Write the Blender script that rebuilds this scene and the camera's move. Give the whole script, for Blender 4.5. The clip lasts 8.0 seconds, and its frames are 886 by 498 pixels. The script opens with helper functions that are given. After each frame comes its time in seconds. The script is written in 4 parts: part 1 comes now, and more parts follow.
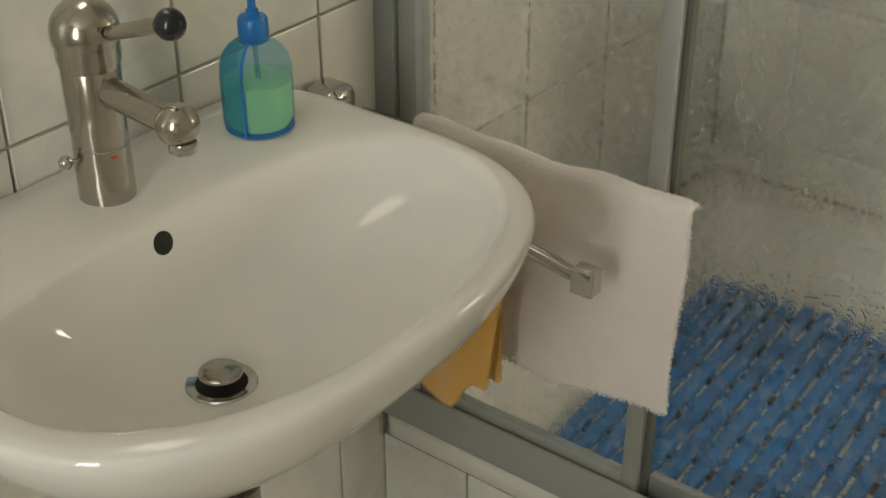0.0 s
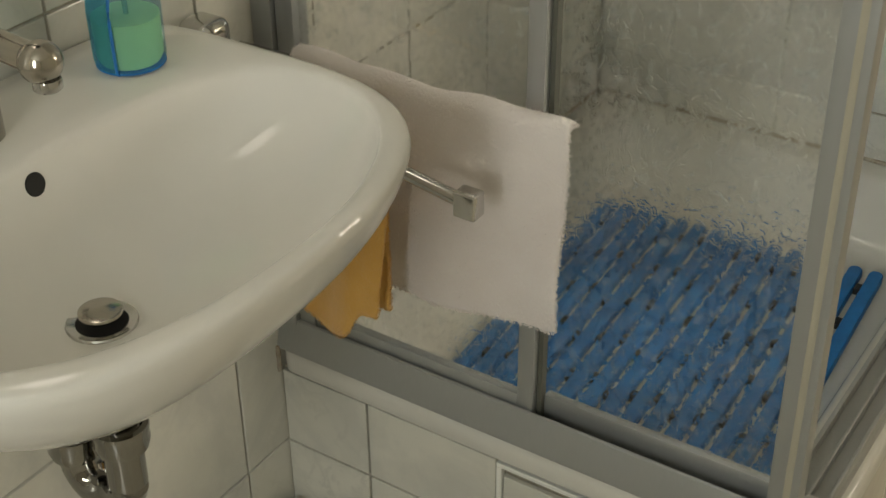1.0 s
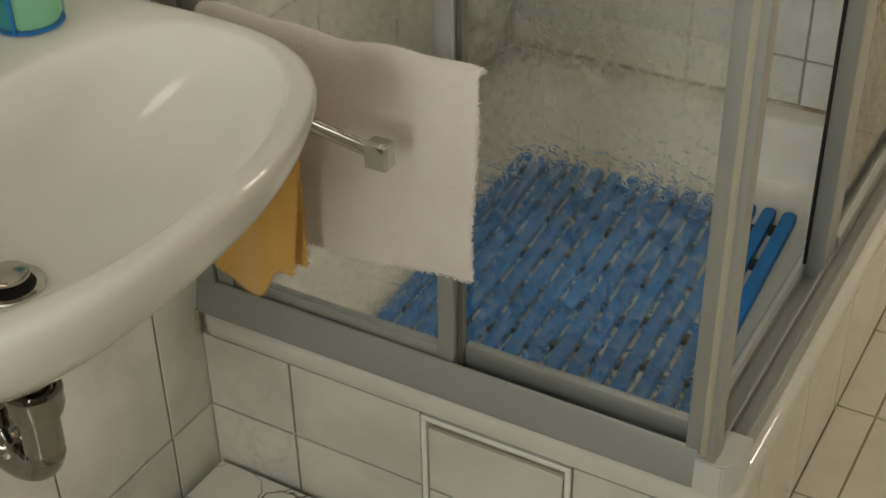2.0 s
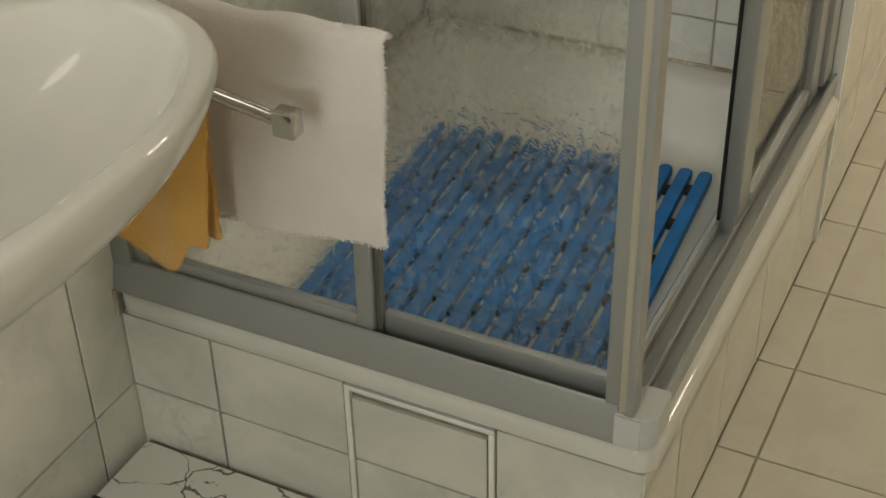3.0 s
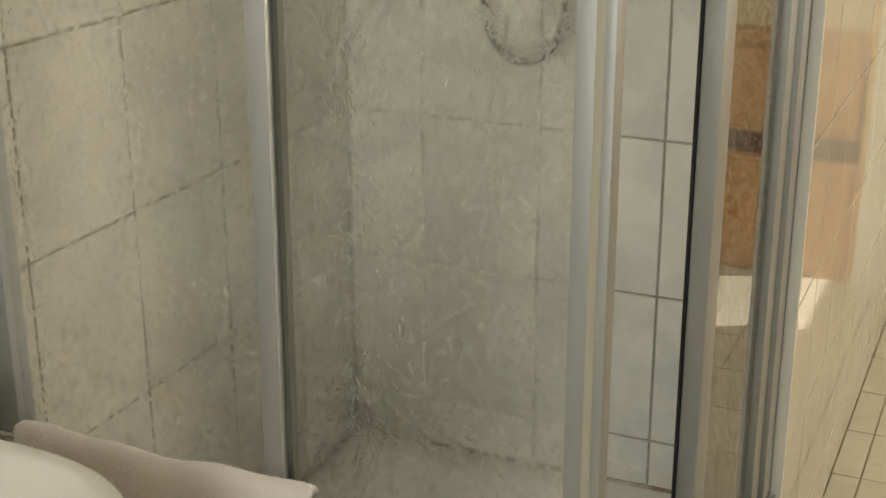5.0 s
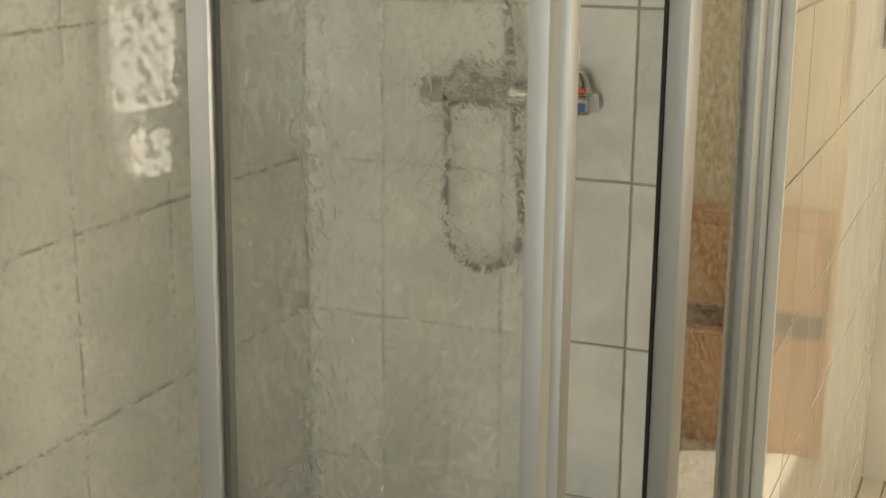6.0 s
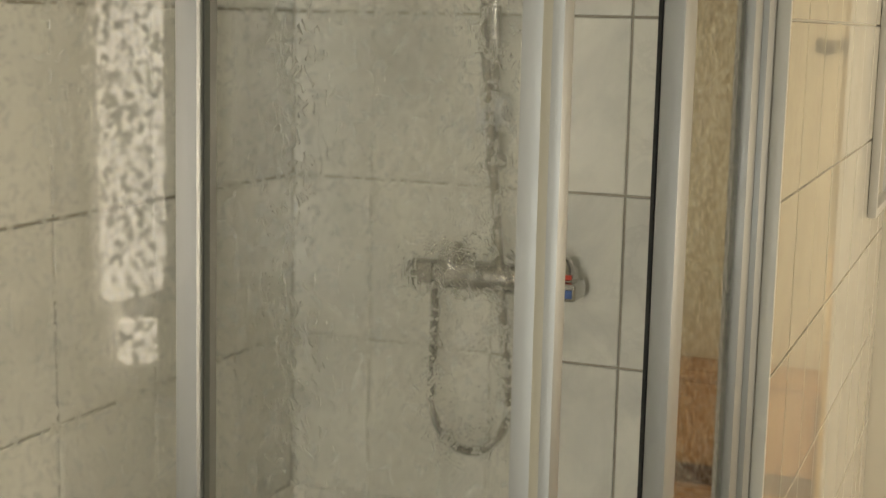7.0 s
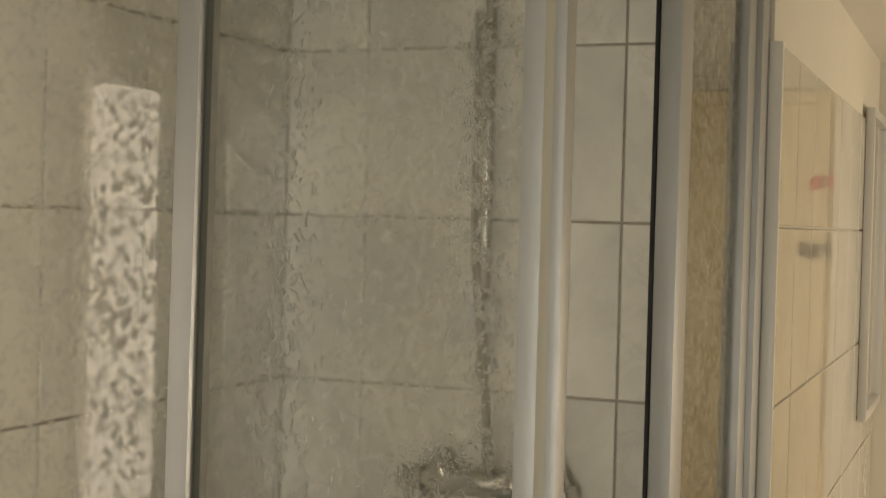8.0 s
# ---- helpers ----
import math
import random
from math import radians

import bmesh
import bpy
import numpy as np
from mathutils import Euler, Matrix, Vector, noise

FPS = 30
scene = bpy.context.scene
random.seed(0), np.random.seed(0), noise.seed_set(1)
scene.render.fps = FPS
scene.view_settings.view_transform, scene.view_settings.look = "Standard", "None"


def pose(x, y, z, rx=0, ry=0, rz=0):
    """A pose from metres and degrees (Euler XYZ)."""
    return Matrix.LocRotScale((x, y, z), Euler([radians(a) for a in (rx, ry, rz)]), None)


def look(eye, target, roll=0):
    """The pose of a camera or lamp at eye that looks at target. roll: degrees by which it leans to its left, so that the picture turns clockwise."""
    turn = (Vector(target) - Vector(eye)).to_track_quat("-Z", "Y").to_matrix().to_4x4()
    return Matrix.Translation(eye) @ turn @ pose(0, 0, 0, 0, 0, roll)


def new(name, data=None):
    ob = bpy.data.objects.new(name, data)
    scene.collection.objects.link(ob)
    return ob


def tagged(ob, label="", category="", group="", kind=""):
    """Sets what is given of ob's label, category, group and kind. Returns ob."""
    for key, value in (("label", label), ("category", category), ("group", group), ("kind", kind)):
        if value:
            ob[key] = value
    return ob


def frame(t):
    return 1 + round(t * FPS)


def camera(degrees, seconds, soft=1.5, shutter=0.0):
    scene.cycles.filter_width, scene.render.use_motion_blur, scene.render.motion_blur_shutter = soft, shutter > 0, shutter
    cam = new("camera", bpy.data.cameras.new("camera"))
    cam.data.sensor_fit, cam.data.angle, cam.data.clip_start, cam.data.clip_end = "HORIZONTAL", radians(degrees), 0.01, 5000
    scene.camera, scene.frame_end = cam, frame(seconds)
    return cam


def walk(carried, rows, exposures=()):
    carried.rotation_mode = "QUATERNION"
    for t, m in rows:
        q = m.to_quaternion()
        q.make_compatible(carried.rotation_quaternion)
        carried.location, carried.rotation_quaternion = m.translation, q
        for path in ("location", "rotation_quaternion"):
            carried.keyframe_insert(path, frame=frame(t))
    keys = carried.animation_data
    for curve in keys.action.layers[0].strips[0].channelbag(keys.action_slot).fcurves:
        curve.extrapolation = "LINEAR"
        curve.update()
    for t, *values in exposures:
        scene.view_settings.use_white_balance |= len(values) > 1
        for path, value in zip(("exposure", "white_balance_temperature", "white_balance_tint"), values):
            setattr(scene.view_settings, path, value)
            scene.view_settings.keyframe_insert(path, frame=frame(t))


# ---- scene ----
cam = camera(35.3, 8.0)
PATH = [
    (0, (0.991, -1.136, 1.428), (-0.069, 0.222, 0.412), -0.2),
    (0.5, (1.001, -1.128, 1.424), (0.017, 0.263, 0.377), -0.3),
    (1, (1.02, -1.126, 1.416), (0.087, 0.269, 0.328), -0.8),
    (1.5, (1.032, -1.126, 1.411), (0.151, 0.284, 0.299), -0.7),
    (2, (1.034, -1.124, 1.4), (0.204, 0.302, 0.271), -1.1),
    (3.3, (1.064, -1.124, 1.384), (0.347, 0.345, 0.231), -1.8),
    (3.5, (1.062, -1.109, 1.383), (0.355, 0.397, 0.273), -1.7),
    (4, (1.041, -1.088, 1.401), (0.32, 0.499, 0.42), -1.4),
    (4.5, (1.019, -1.06, 1.42), (0.291, 0.599, 0.573), -1.3),
    (5, (1.033, -1.054, 1.437), (0.276, 0.666, 0.751), -0.2),
    (5.2, (1.034, -1.047, 1.448), (0.278, 0.693, 0.816), 0.3),
    (6.3, (1.04, -1.001, 1.566), (0.289, 0.797, 1.113), 0.4),
    (6.5, (1.037, -1.0, 1.584), (0.278, 0.803, 1.167), 0.6),
    (7, (1.034, -0.996, 1.613), (0.286, 0.831, 1.292), 1.2),
    (7.5, (1.027, -0.996, 1.634), (0.283, 0.849, 1.431), 1.4),
    (8, (1.021, -0.993, 1.621), (0.28, 0.865, 1.582), 1.5),
]
EXPOSURES = [
    (0.0, -0.81, 6500, 10), (1.0, -0.81, 6500, 10), (2.0, -0.76, 6500, 10), (3.5, -0.70, 6550, 10), (4.5, -0.66, 6650, 10),
    (5.0, -0.63, 6700, 10), (6.5, -0.70, 6800, 11), (7.0, -0.82, 6900, 12), (7.5, -0.98, 7100, 14), (8.0, -1.13, 7300, 16),
]
walk(cam, [(t, look(eye, target, roll)) for t, eye, target, roll in PATH], EXPOSURES)

# ---- light ----
world = bpy.data.worlds.new("world")
scene.world = world
world.use_nodes = True
wn = world.node_tree
sky = wn.nodes.new("ShaderNodeTexSky")
sky.sky_type, sky.sun_disc = "NISHITA", False
sky.sun_elevation, sky.sun_rotation = radians(42), radians(114)
wn.links.new(sky.outputs[0], wn.nodes["Background"].inputs[0])
wn.nodes["Background"].inputs[1].default_value = 0.1


def window_light(name, m, sx, sy, watts, colour):
    lamp = bpy.data.lights.new(name, "AREA")
    lamp.shape, lamp.size, lamp.size_y, lamp.energy, lamp.color = "RECTANGLE", sx, sy, watts, colour
    ob = new(name, lamp)
    ob.matrix_world = m
    return ob


# daylight of the narrow window behind the walk, and of the one round the corner at the far end
window_light("window_daylight", look((0.80, -2.21, 1.40), (0.80, 0, 1.40)), 0.30, 1.0, 26, (0.94, 0.965, 0.90))
window_light("far_window_daylight", look((2.39, 1.86, 1.35), (0.6, 1.86, 1.15)), 0.48, 0.54, 29, (1.0, 0.90, 0.72))

sun_lamp = bpy.data.lights.new("sun", "SUN")
sun_lamp.energy, sun_lamp.angle, sun_lamp.color = 10.0, radians(0.5), (1.0, 0.93, 0.82)
new("sun", sun_lamp).matrix_world = look((2.4, 1.98, 1.2), (1.2, 2.52, 0.0))

# ---- materials ----


def material(name, colour=(0.8, 0.8, 0.8), rough=0.5, metal=0.0):
    m = bpy.data.materials.new(name)
    m.use_nodes = True
    b = m.node_tree.nodes["Principled BSDF"]
    b.inputs["Base Color"].default_value = (*colour, 1)
    b.inputs["Roughness"].default_value = rough
    b.inputs["Metallic"].default_value = metal
    return m


def node(m, kind, **inputs):
    n = m.node_tree.nodes.new(kind)
    for key, value in inputs.items():
        n.inputs[key.replace("_", " ")].default_value = value
    return n


def wire(m, a, b):
    m.node_tree.links.new(a, b)


def coords(m, offset_by_object=False):
    t = node(m, "ShaderNodeTexCoord")
    if not offset_by_object:
        return t.outputs["Object"]
    g = m.node_tree.nodes.new("ShaderNodeNewGeometry")
    info = m.node_tree.nodes.new("ShaderNodeObjectInfo")
    scale = m.node_tree.nodes.new("ShaderNodeVectorMath")
    scale.operation = "MULTIPLY_ADD"
    wire(m, info.outputs["Random"], scale.inputs[0])
    scale.inputs[1].default_value = (7.0, 13.0, 5.0)
    wire(m, g.outputs["Position"], scale.inputs[2])
    return scale.outputs[0]


def ramp(m, factor, stops):
    r = node(m, "ShaderNodeValToRGB")
    while len(r.color_ramp.elements) < len(stops):
        r.color_ramp.elements.new(0.5)
    for e, (p, c) in zip(r.color_ramp.elements, stops):
        e.position, e.color = p, (*c, 1)
    wire(m, factor, r.inputs[0])
    return r.outputs[0]


def noise_of(m, vec, scale, detail=4, rough=0.55, distortion=0.0):
    n = node(m, "ShaderNodeTexNoise", Scale=scale, Detail=detail, Roughness=rough, Distortion=distortion)
    wire(m, vec, n.inputs["Vector"])
    return n.outputs["Fac"]


def bump(m, height, strength, distance=0.001):
    b = node(m, "ShaderNodeBump", Strength=strength, Distance=distance)
    wire(m, height, b.inputs["Height"])
    wire(m, b.outputs[0], m.node_tree.nodes["Principled BSDF"].inputs["Normal"])


def mixed(m, kind, a, b, factor):
    x = node(m, "ShaderNodeMix")
    x.data_type, x.blend_type = "RGBA", kind
    for sock, v in ((x.inputs[6], a), (x.inputs[7], b), (x.inputs[0], factor)):
        if isinstance(v, (tuple, float, int)):
            sock.default_value = (*v, 1) if isinstance(v, tuple) else v
        else:
            wire(m, v, sock)
    return x.outputs[2]


def tile_material(name, base, vein, rough, vein_scale=4.0, amount=0.28):
    """Glazed ceramic with cloudy marbling and faint veins, each tile cut from another place."""
    m = material(name, base, rough)
    p = m.node_tree.nodes["Principled BSDF"]
    v = coords(m, True)
    cloud = noise_of(m, v, vein_scale, 6, 0.6, 0.6)
    c1 = ramp(m, cloud, [(0.38, vein), (0.58, base)])
    line = noise_of(m, v, vein_scale * 3.0, 5, 0.6, 0.9)
    edge = ramp(m, line, [(0.40, (0, 0, 0)), (0.49, (1, 1, 1)), (0.52, (0.2, 0.2, 0.2)), (0.60, (0, 0, 0))])
    patch = ramp(m, noise_of(m, v, vein_scale * 0.8, 3), [(0.5, (0, 0, 0)), (0.72, (1, 1, 1))])
    veins = mixed(m, "MULTIPLY", edge, patch, 1.0)
    mask = node(m, "ShaderNodeMath")
    mask.operation = "MULTIPLY"
    mask.inputs[1].default_value = amount
    wire(m, veins, mask.inputs[0])
    c2 = mixed(m, "MIX", c1, tuple(x * 0.72 for x in vein), mask.outputs[0])
    info = m.node_tree.nodes.new("ShaderNodeObjectInfo")
    shade = ramp(m, info.outputs["Random"], [(0.0, (0.95, 0.95, 0.95)), (1.0, (1, 1, 1))])
    wire(m, mixed(m, "MULTIPLY", c2, shade, 1.0), p.inputs["Base Color"])
    r = node(m, "ShaderNodeMapRange")
    r.inputs[3].default_value, r.inputs[4].default_value = rough * 0.7, rough * 1.6
    wire(m, noise_of(m, v, 9, 4), r.inputs[0])
    wire(m, r.outputs[0], p.inputs["Roughness"])
    bump(m, noise_of(m, v, 14, 2), 0.03, 0.0012)
    return m


WALL_TILE = tile_material("wall_tile", (0.72, 0.70, 0.62), (0.60, 0.59, 0.535), 0.15, 5.0, 0.45)
PASSAGE_TILE = tile_material("passage_tile", (0.69, 0.665, 0.58), (0.63, 0.605, 0.53), 0.022)
FLOOR_TILE = tile_material("floor_tile", (0.63, 0.59, 0.49), (0.575, 0.535, 0.44), 0.20, 9.0, 0.10)


def grout_material(name, a, b):
    m = material(name, a, 0.9)
    v = coords(m, True)
    wire(m, ramp(m, noise_of(m, v, 22, 5, 0.7), [(0.3, b), (0.65, a)]), m.node_tree.nodes["Principled BSDF"].inputs["Base Color"])
    bump(m, noise_of(m, v, 900, 3), 0.4, 0.0006)
    return m


GROUT = grout_material("grout", (0.42, 0.39, 0.32), (0.27, 0.24, 0.18))
FLOOR_GROUT = grout_material("floor_grout", (0.40, 0.35, 0.26), (0.29, 0.25, 0.18))


def plaster_material(name, colour):
    m = material(name, colour, 0.9)
    v = coords(m, True)
    dark = tuple(x * 0.93 for x in colour)
    wire(m, ramp(m, noise_of(m, v, 2.2, 5), [(0.3, dark), (0.7, colour)]), m.node_tree.nodes["Principled BSDF"].inputs["Base Color"])
    bump(m, noise_of(m, v, 160, 4), 0.25, 0.001)
    return m


PLASTER = plaster_material("plaster", (0.72, 0.69, 0.60))
CEILING = plaster_material("ceiling_paint", (0.76, 0.74, 0.68))


def ceramic_material(name, colour):
    m = material(name, colour, 0.12)
    v = coords(m)
    p = m.node_tree.nodes["Principled BSDF"]
    dark = tuple(x * 0.95 for x in colour)
    wire(m, ramp(m, noise_of(m, v, 6, 5), [(0.3, dark), (0.6, colour)]), p.inputs["Base Color"])
    r = node(m, "ShaderNodeMapRange")
    r.inputs[3].default_value, r.inputs[4].default_value = 0.02, 0.055
    wire(m, noise_of(m, v, 18, 5), r.inputs[0])
    wire(m, r.outputs[0], p.inputs["Roughness"])
    bump(m, noise_of(m, v, 30, 2), 0.05, 0.001)
    return m


CERAMIC = ceramic_material("sanitary_ceramic", (0.76, 0.735, 0.675))
TRAY_WHITE = ceramic_material("tray_acrylic", (0.66, 0.645, 0.59))


def metal_material(name, colour, rough, smudge, grain=40):
    m = material(name, colour, rough, 1.0)
    v = coords(m)
    r = node(m, "ShaderNodeMapRange")
    r.inputs[3].default_value, r.inputs[4].default_value = rough, rough + smudge
    wire(m, noise_of(m, v, grain, 6, 0.7), r.inputs[0])
    wire(m, r.outputs[0], m.node_tree.nodes["Principled BSDF"].inputs["Roughness"])
    return m


CHROME = metal_material("chrome", (0.56, 0.55, 0.53), 0.04, 0.16)
# chrome darkened in colour for the dim surroundings it mirrors under the basin
SHADED_CHROME = metal_material("shaded_chrome", (0.30, 0.29, 0.27), 0.03, 0.09)
BRUSHED = metal_material("brushed_nickel", (0.45, 0.42, 0.37), 0.10, 0.14, 60)


def aluminium_material():
    m = metal_material("anodised_aluminium", (0.60, 0.60, 0.58), 0.42, 0.14, 25)
    v = coords(m)
    stretch = node(m, "ShaderNodeMapping")
    stretch.inputs["Scale"].default_value = (60, 60, 1.5)
    wire(m, v, stretch.inputs["Vector"])
    wire(m, ramp(m, noise_of(m, stretch.outputs[0], 4, 4), [(0.3, (0.400, 0.410, 0.405)), (0.7, (0.412, 0.422, 0.417))]), m.node_tree.nodes["Principled BSDF"].inputs["Base Color"])
    m.node_tree.nodes["Principled BSDF"].inputs["Metallic"].default_value = 0.68
    return m


ALU = aluminium_material()
BLACK_RUBBER = material("black_rubber", (0.012, 0.012, 0.012), 0.6)
BLACK_PLASTIC = material("black_plastic", (0.015, 0.015, 0.016), 0.18)
GREY_SEAL = material("grey_seal", (0.10, 0.10, 0.08), 0.5)
WHITE_TRIM = material("white_trim", (0.80, 0.79, 0.74), 0.35)
CREAM_SEAL = material("cream_seal", (0.43, 0.40, 0.31), 0.45)
CAP_PLASTIC = material("cap_plastic", (0.56, 0.56, 0.54), 0.4)
RED = material("red_mark", (0.55, 0.05, 0.02), 0.4)
BLUE_MARK = material("blue_mark", (0.04, 0.09, 0.25), 0.4)
DARK_HOLE = material("dark_hole", (0.01, 0.009, 0.008), 0.7)


def rain_glass(name, across, dull):
    """Pane with a hammered pattern: clear islands, sharp-edged dents between them, and flecks of dried lime."""
    m = material(name)
    m.node_tree.nodes.remove(m.node_tree.nodes["Principled BSDF"])
    v = coords(m, False)
    stretch = node(m, "ShaderNodeMapping")
    stretch.inputs["Scale"].default_value = (*across, 0.75)  # the pattern runs straight through the pane
    wire(m, v, stretch.inputs["Vector"])
    cells = noise_of(m, stretch.outputs[0], 125, 2, 0.55, 0.9)
    broad = noise_of(m, v, 7, 3)
    both = node(m, "ShaderNodeMath")
    both.operation = "MULTIPLY_ADD"
    wire(m, broad, both.inputs[0])
    both.inputs[1].default_value = 0.22
    wire(m, cells, both.inputs[2])
    clear = node(m, "ShaderNodeBsdfRefraction", IOR=1.45)
    clear.inputs["Color"].default_value = (0.96, 0.96, 0.945, 1)
    wire(m, ramp(m, both.outputs[0], [(0.62, (0.06, 0.06, 0.06)), (0.72, (0.11, 0.11, 0.11))]), clear.inputs["Roughness"])
    dents = node(m, "ShaderNodeBump", Strength=0.24, Distance=0.0006)
    wire(m, ramp(m, both.outputs[0], [(0.655, (0, 0, 0)), (0.82, (1, 1, 1))]), dents.inputs["Height"])
    wire(m, dents.outputs[0], clear.inputs["Normal"])
    # the plain islands mirror sharply, the dents scatter
    gloss = node(m, "ShaderNodeBsdfGlossy")
    gloss.inputs["Color"].default_value = (0.95, 0.96, 0.95, 1)
    gloss.inputs["Roughness"].default_value = 0.012
    fresnel = node(m, "ShaderNodeFresnel", IOR=1.55)
    share = node(m, "ShaderNodeMath")
    share.operation = "MULTIPLY"
    wire(m, fresnel.outputs[0], share.inputs[0])
    wire(m, ramp(m, both.outputs[0], [(0.646, (1, 1, 1)), (0.662, (dull, dull, dull))]), share.inputs[1])
    x = node(m, "ShaderNodeMixShader")
    wire(m, share.outputs[0], x.inputs[0])
    wire(m, clear.outputs[0], x.inputs[1])
    wire(m, gloss.outputs[0], x.inputs[2])
    # dried lime flecks
    lime = node(m, "ShaderNodeBsdfDiffuse")
    lime.inputs["Color"].default_value = (0.62, 0.61, 0.57, 1)
    y = node(m, "ShaderNodeMixShader")
    wire(m, ramp(m, noise_of(m, stretch.outputs[0], 115, 3, 0.6, 0.8), [(0.545, (0.0, 0.0, 0.0)), (0.585, (0.10, 0.10, 0.10))]), y.inputs[0])
    wire(m, x.outputs[0], y.inputs[1])
    wire(m, lime.outputs[0], y.inputs[2])
    wire(m, y.outputs[0], m.node_tree.nodes["Material Output"].inputs[0])
    return m


GLASS = rain_glass("rain_glass", (1, 0), 0.15)
SIDE_GLASS = rain_glass("rain_glass_side", (0, 1), 0.70)


def towel_material(name, colour, shade):
    m = material(name, colour, 0.95)
    p = m.node_tree.nodes["Principled BSDF"]
    p.inputs["Sheen Weight"].default_value = 0.4
    v = coords(m)
    wire(m, ramp(m, noise_of(m, v, 9, 5), [(0.3, shade), (0.65, colour)]), p.inputs["Base Color"])
    bump(m, noise_of(m, v, 260, 4, 0.75), 1.0, 0.0030)
    return m


WHITE_TERRY = towel_material("white_terry", (0.90, 0.83, 0.785), (0.84, 0.76, 0.71))
YELLOW_TERRY = towel_material("yellow_terry", (0.90, 0.52, 0.11), (0.80, 0.43, 0.08))


def blue_plastic():
    m = material("blue_plastic", (0.006, 0.15, 0.50), 0.5)
    v = coords(m, True)
    wire(m, ramp(m, noise_of(m, v, 25, 4), [(0.3, (0.001, 0.125, 0.39)), (0.7, (0.002, 0.185, 0.54))]), m.node_tree.nodes["Principled BSDF"].inputs["Base Color"])
    bump(m, noise_of(m, v, 240, 3), 0.2, 0.0006)
    return m


BLUE = blue_plastic()


def wood_material(name, a, b):
    m = material(name, a, 0.42)
    v = coords(m, True)
    stretch = node(m, "ShaderNodeMapping")
    stretch.inputs["Scale"].default_value = (14, 14, 1.1)
    wire(m, v, stretch.inputs["Vector"])
    wire(m, ramp(m, noise_of(m, stretch.outputs[0], 3, 7, 0.65, 0.5), [(0.3, b), (0.7, a)]), m.node_tree.nodes["Principled BSDF"].inputs["Base Color"])
    return m


WOOD = wood_material("honey_wood", (0.62, 0.34, 0.13), (0.46, 0.23, 0.08))
# dark rings on the stick; painted shade in the chest's recess
RING_AND_SHADE_WOOD = wood_material("ring_and_shade_wood", (0.20, 0.10, 0.045), (0.12, 0.06, 0.03))
PALE_WOOD = wood_material("pale_wood", (0.66, 0.46, 0.20), (0.52, 0.34, 0.13))
DOOR_PAINT = material("door_lacquer", (0.74, 0.64, 0.44), 0.5)


def tinted_plastic(name, colour, clear):
    m = material(name, colour, 0.12)
    n = m.node_tree
    p = n.nodes["Principled BSDF"]
    t = node(m, "ShaderNodeBsdfTransparent")
    t.inputs[0].default_value = (*clear, 1)
    x = node(m, "ShaderNodeMixShader")
    x.inputs[0].default_value = 0.20
    wire(m, t.outputs[0], x.inputs[1])
    wire(m, p.outputs[0], x.inputs[2])
    wire(m, x.outputs[0], n.nodes["Material Output"].inputs[0])
    return m


BOTTLE_PLASTIC = tinted_plastic("bottle_plastic", (0.18, 0.42, 0.58), (0.78, 0.92, 0.95))
PANEL_PLASTIC = tinted_plastic("panel_plastic", (0.12, 0.42, 0.54), (0.68, 0.88, 0.93))
SOAP = material("green_soap", (0.50, 0.80, 0.36), 0.3)
CAP_BLUE = material("cap_blue", (0.012, 0.16, 0.48), 0.3)
MIRROR = metal_material("mirror_silver", (0.88, 0.89, 0.88), 0.01, 0.01)

# ---- mesh tools ----


def box(bm, x0, x1, y0, y1, z0, z1, bevel=0.0, segments=2):
    made = bmesh.ops.create_cube(bm, size=1)["verts"]
    for v in made:
        v.co = Vector((x0 + (v.co.x + 0.5) * (x1 - x0), y0 + (v.co.y + 0.5) * (y1 - y0), z0 + (v.co.z + 0.5) * (z1 - z0)))
    if bevel:
        edges = {e for v in made for e in v.link_edges}
        bmesh.ops.bevel(bm, geom=list(edges), offset=bevel, segments=segments, profile=0.6, affect="EDGES")


def rings(bm, loops, close_start=True, close_end=True):
    """Skin over closed loops of equal length."""
    made = [[bm.verts.new(p) for p in loop] for loop in loops]
    n = len(made[0])
    for a, b in zip(made, made[1:]):
        for k in range(n):
            bm.faces.new((a[k], a[(k + 1) % n], b[(k + 1) % n], b[k]))
    if close_start:
        bm.faces.new(made[0][::-1])
    if close_end:
        bm.faces.new(made[-1])


def lathe(bm, profile, centre, n=32, axis="z"):
    """profile: rows of (height, radius) round an axis through centre."""
    c = Vector(centre)
    loops = []
    for h, r in profile:
        loop = []
        for k in range(n):
            a = 2 * math.pi * k / n
            u, v = r * math.cos(a), r * math.sin(a)
            loop.append(c + Vector({"z": (u, v, h), "x": (h, u, v), "y": (v, h, u)}[axis]))
        loops.append(loop)
    rings(bm, loops)


def tube(bm, points, radius, n=12):
    pts = [Vector(p) for p in points]
    loops = []
    up = Vector((0, 0, 1))
    for k, p in enumerate(pts):
        d = (pts[min(k + 1, len(pts) - 1)] - pts[max(k - 1, 0)]).normalized()
        side = d.cross(up)
        if side.length < 0.05:
            side = d.cross(Vector((0, 1, 0)))
        side.normalize()
        other = side.cross(d)
        r = radius[k] if isinstance(radius, (list, tuple)) else radius
        loops.append([p + r * (math.cos(2 * math.pi * j / n) * side + math.sin(2 * math.pi * j / n) * other) for j in range(n)])
    rings(bm, loops)


def ball(bm, centre, r, segments=24):
    made = bmesh.ops.create_uvsphere(bm, u_segments=segments, v_segments=segments // 2, radius=r)["verts"]
    for v in made:
        v.co += Vector(centre)


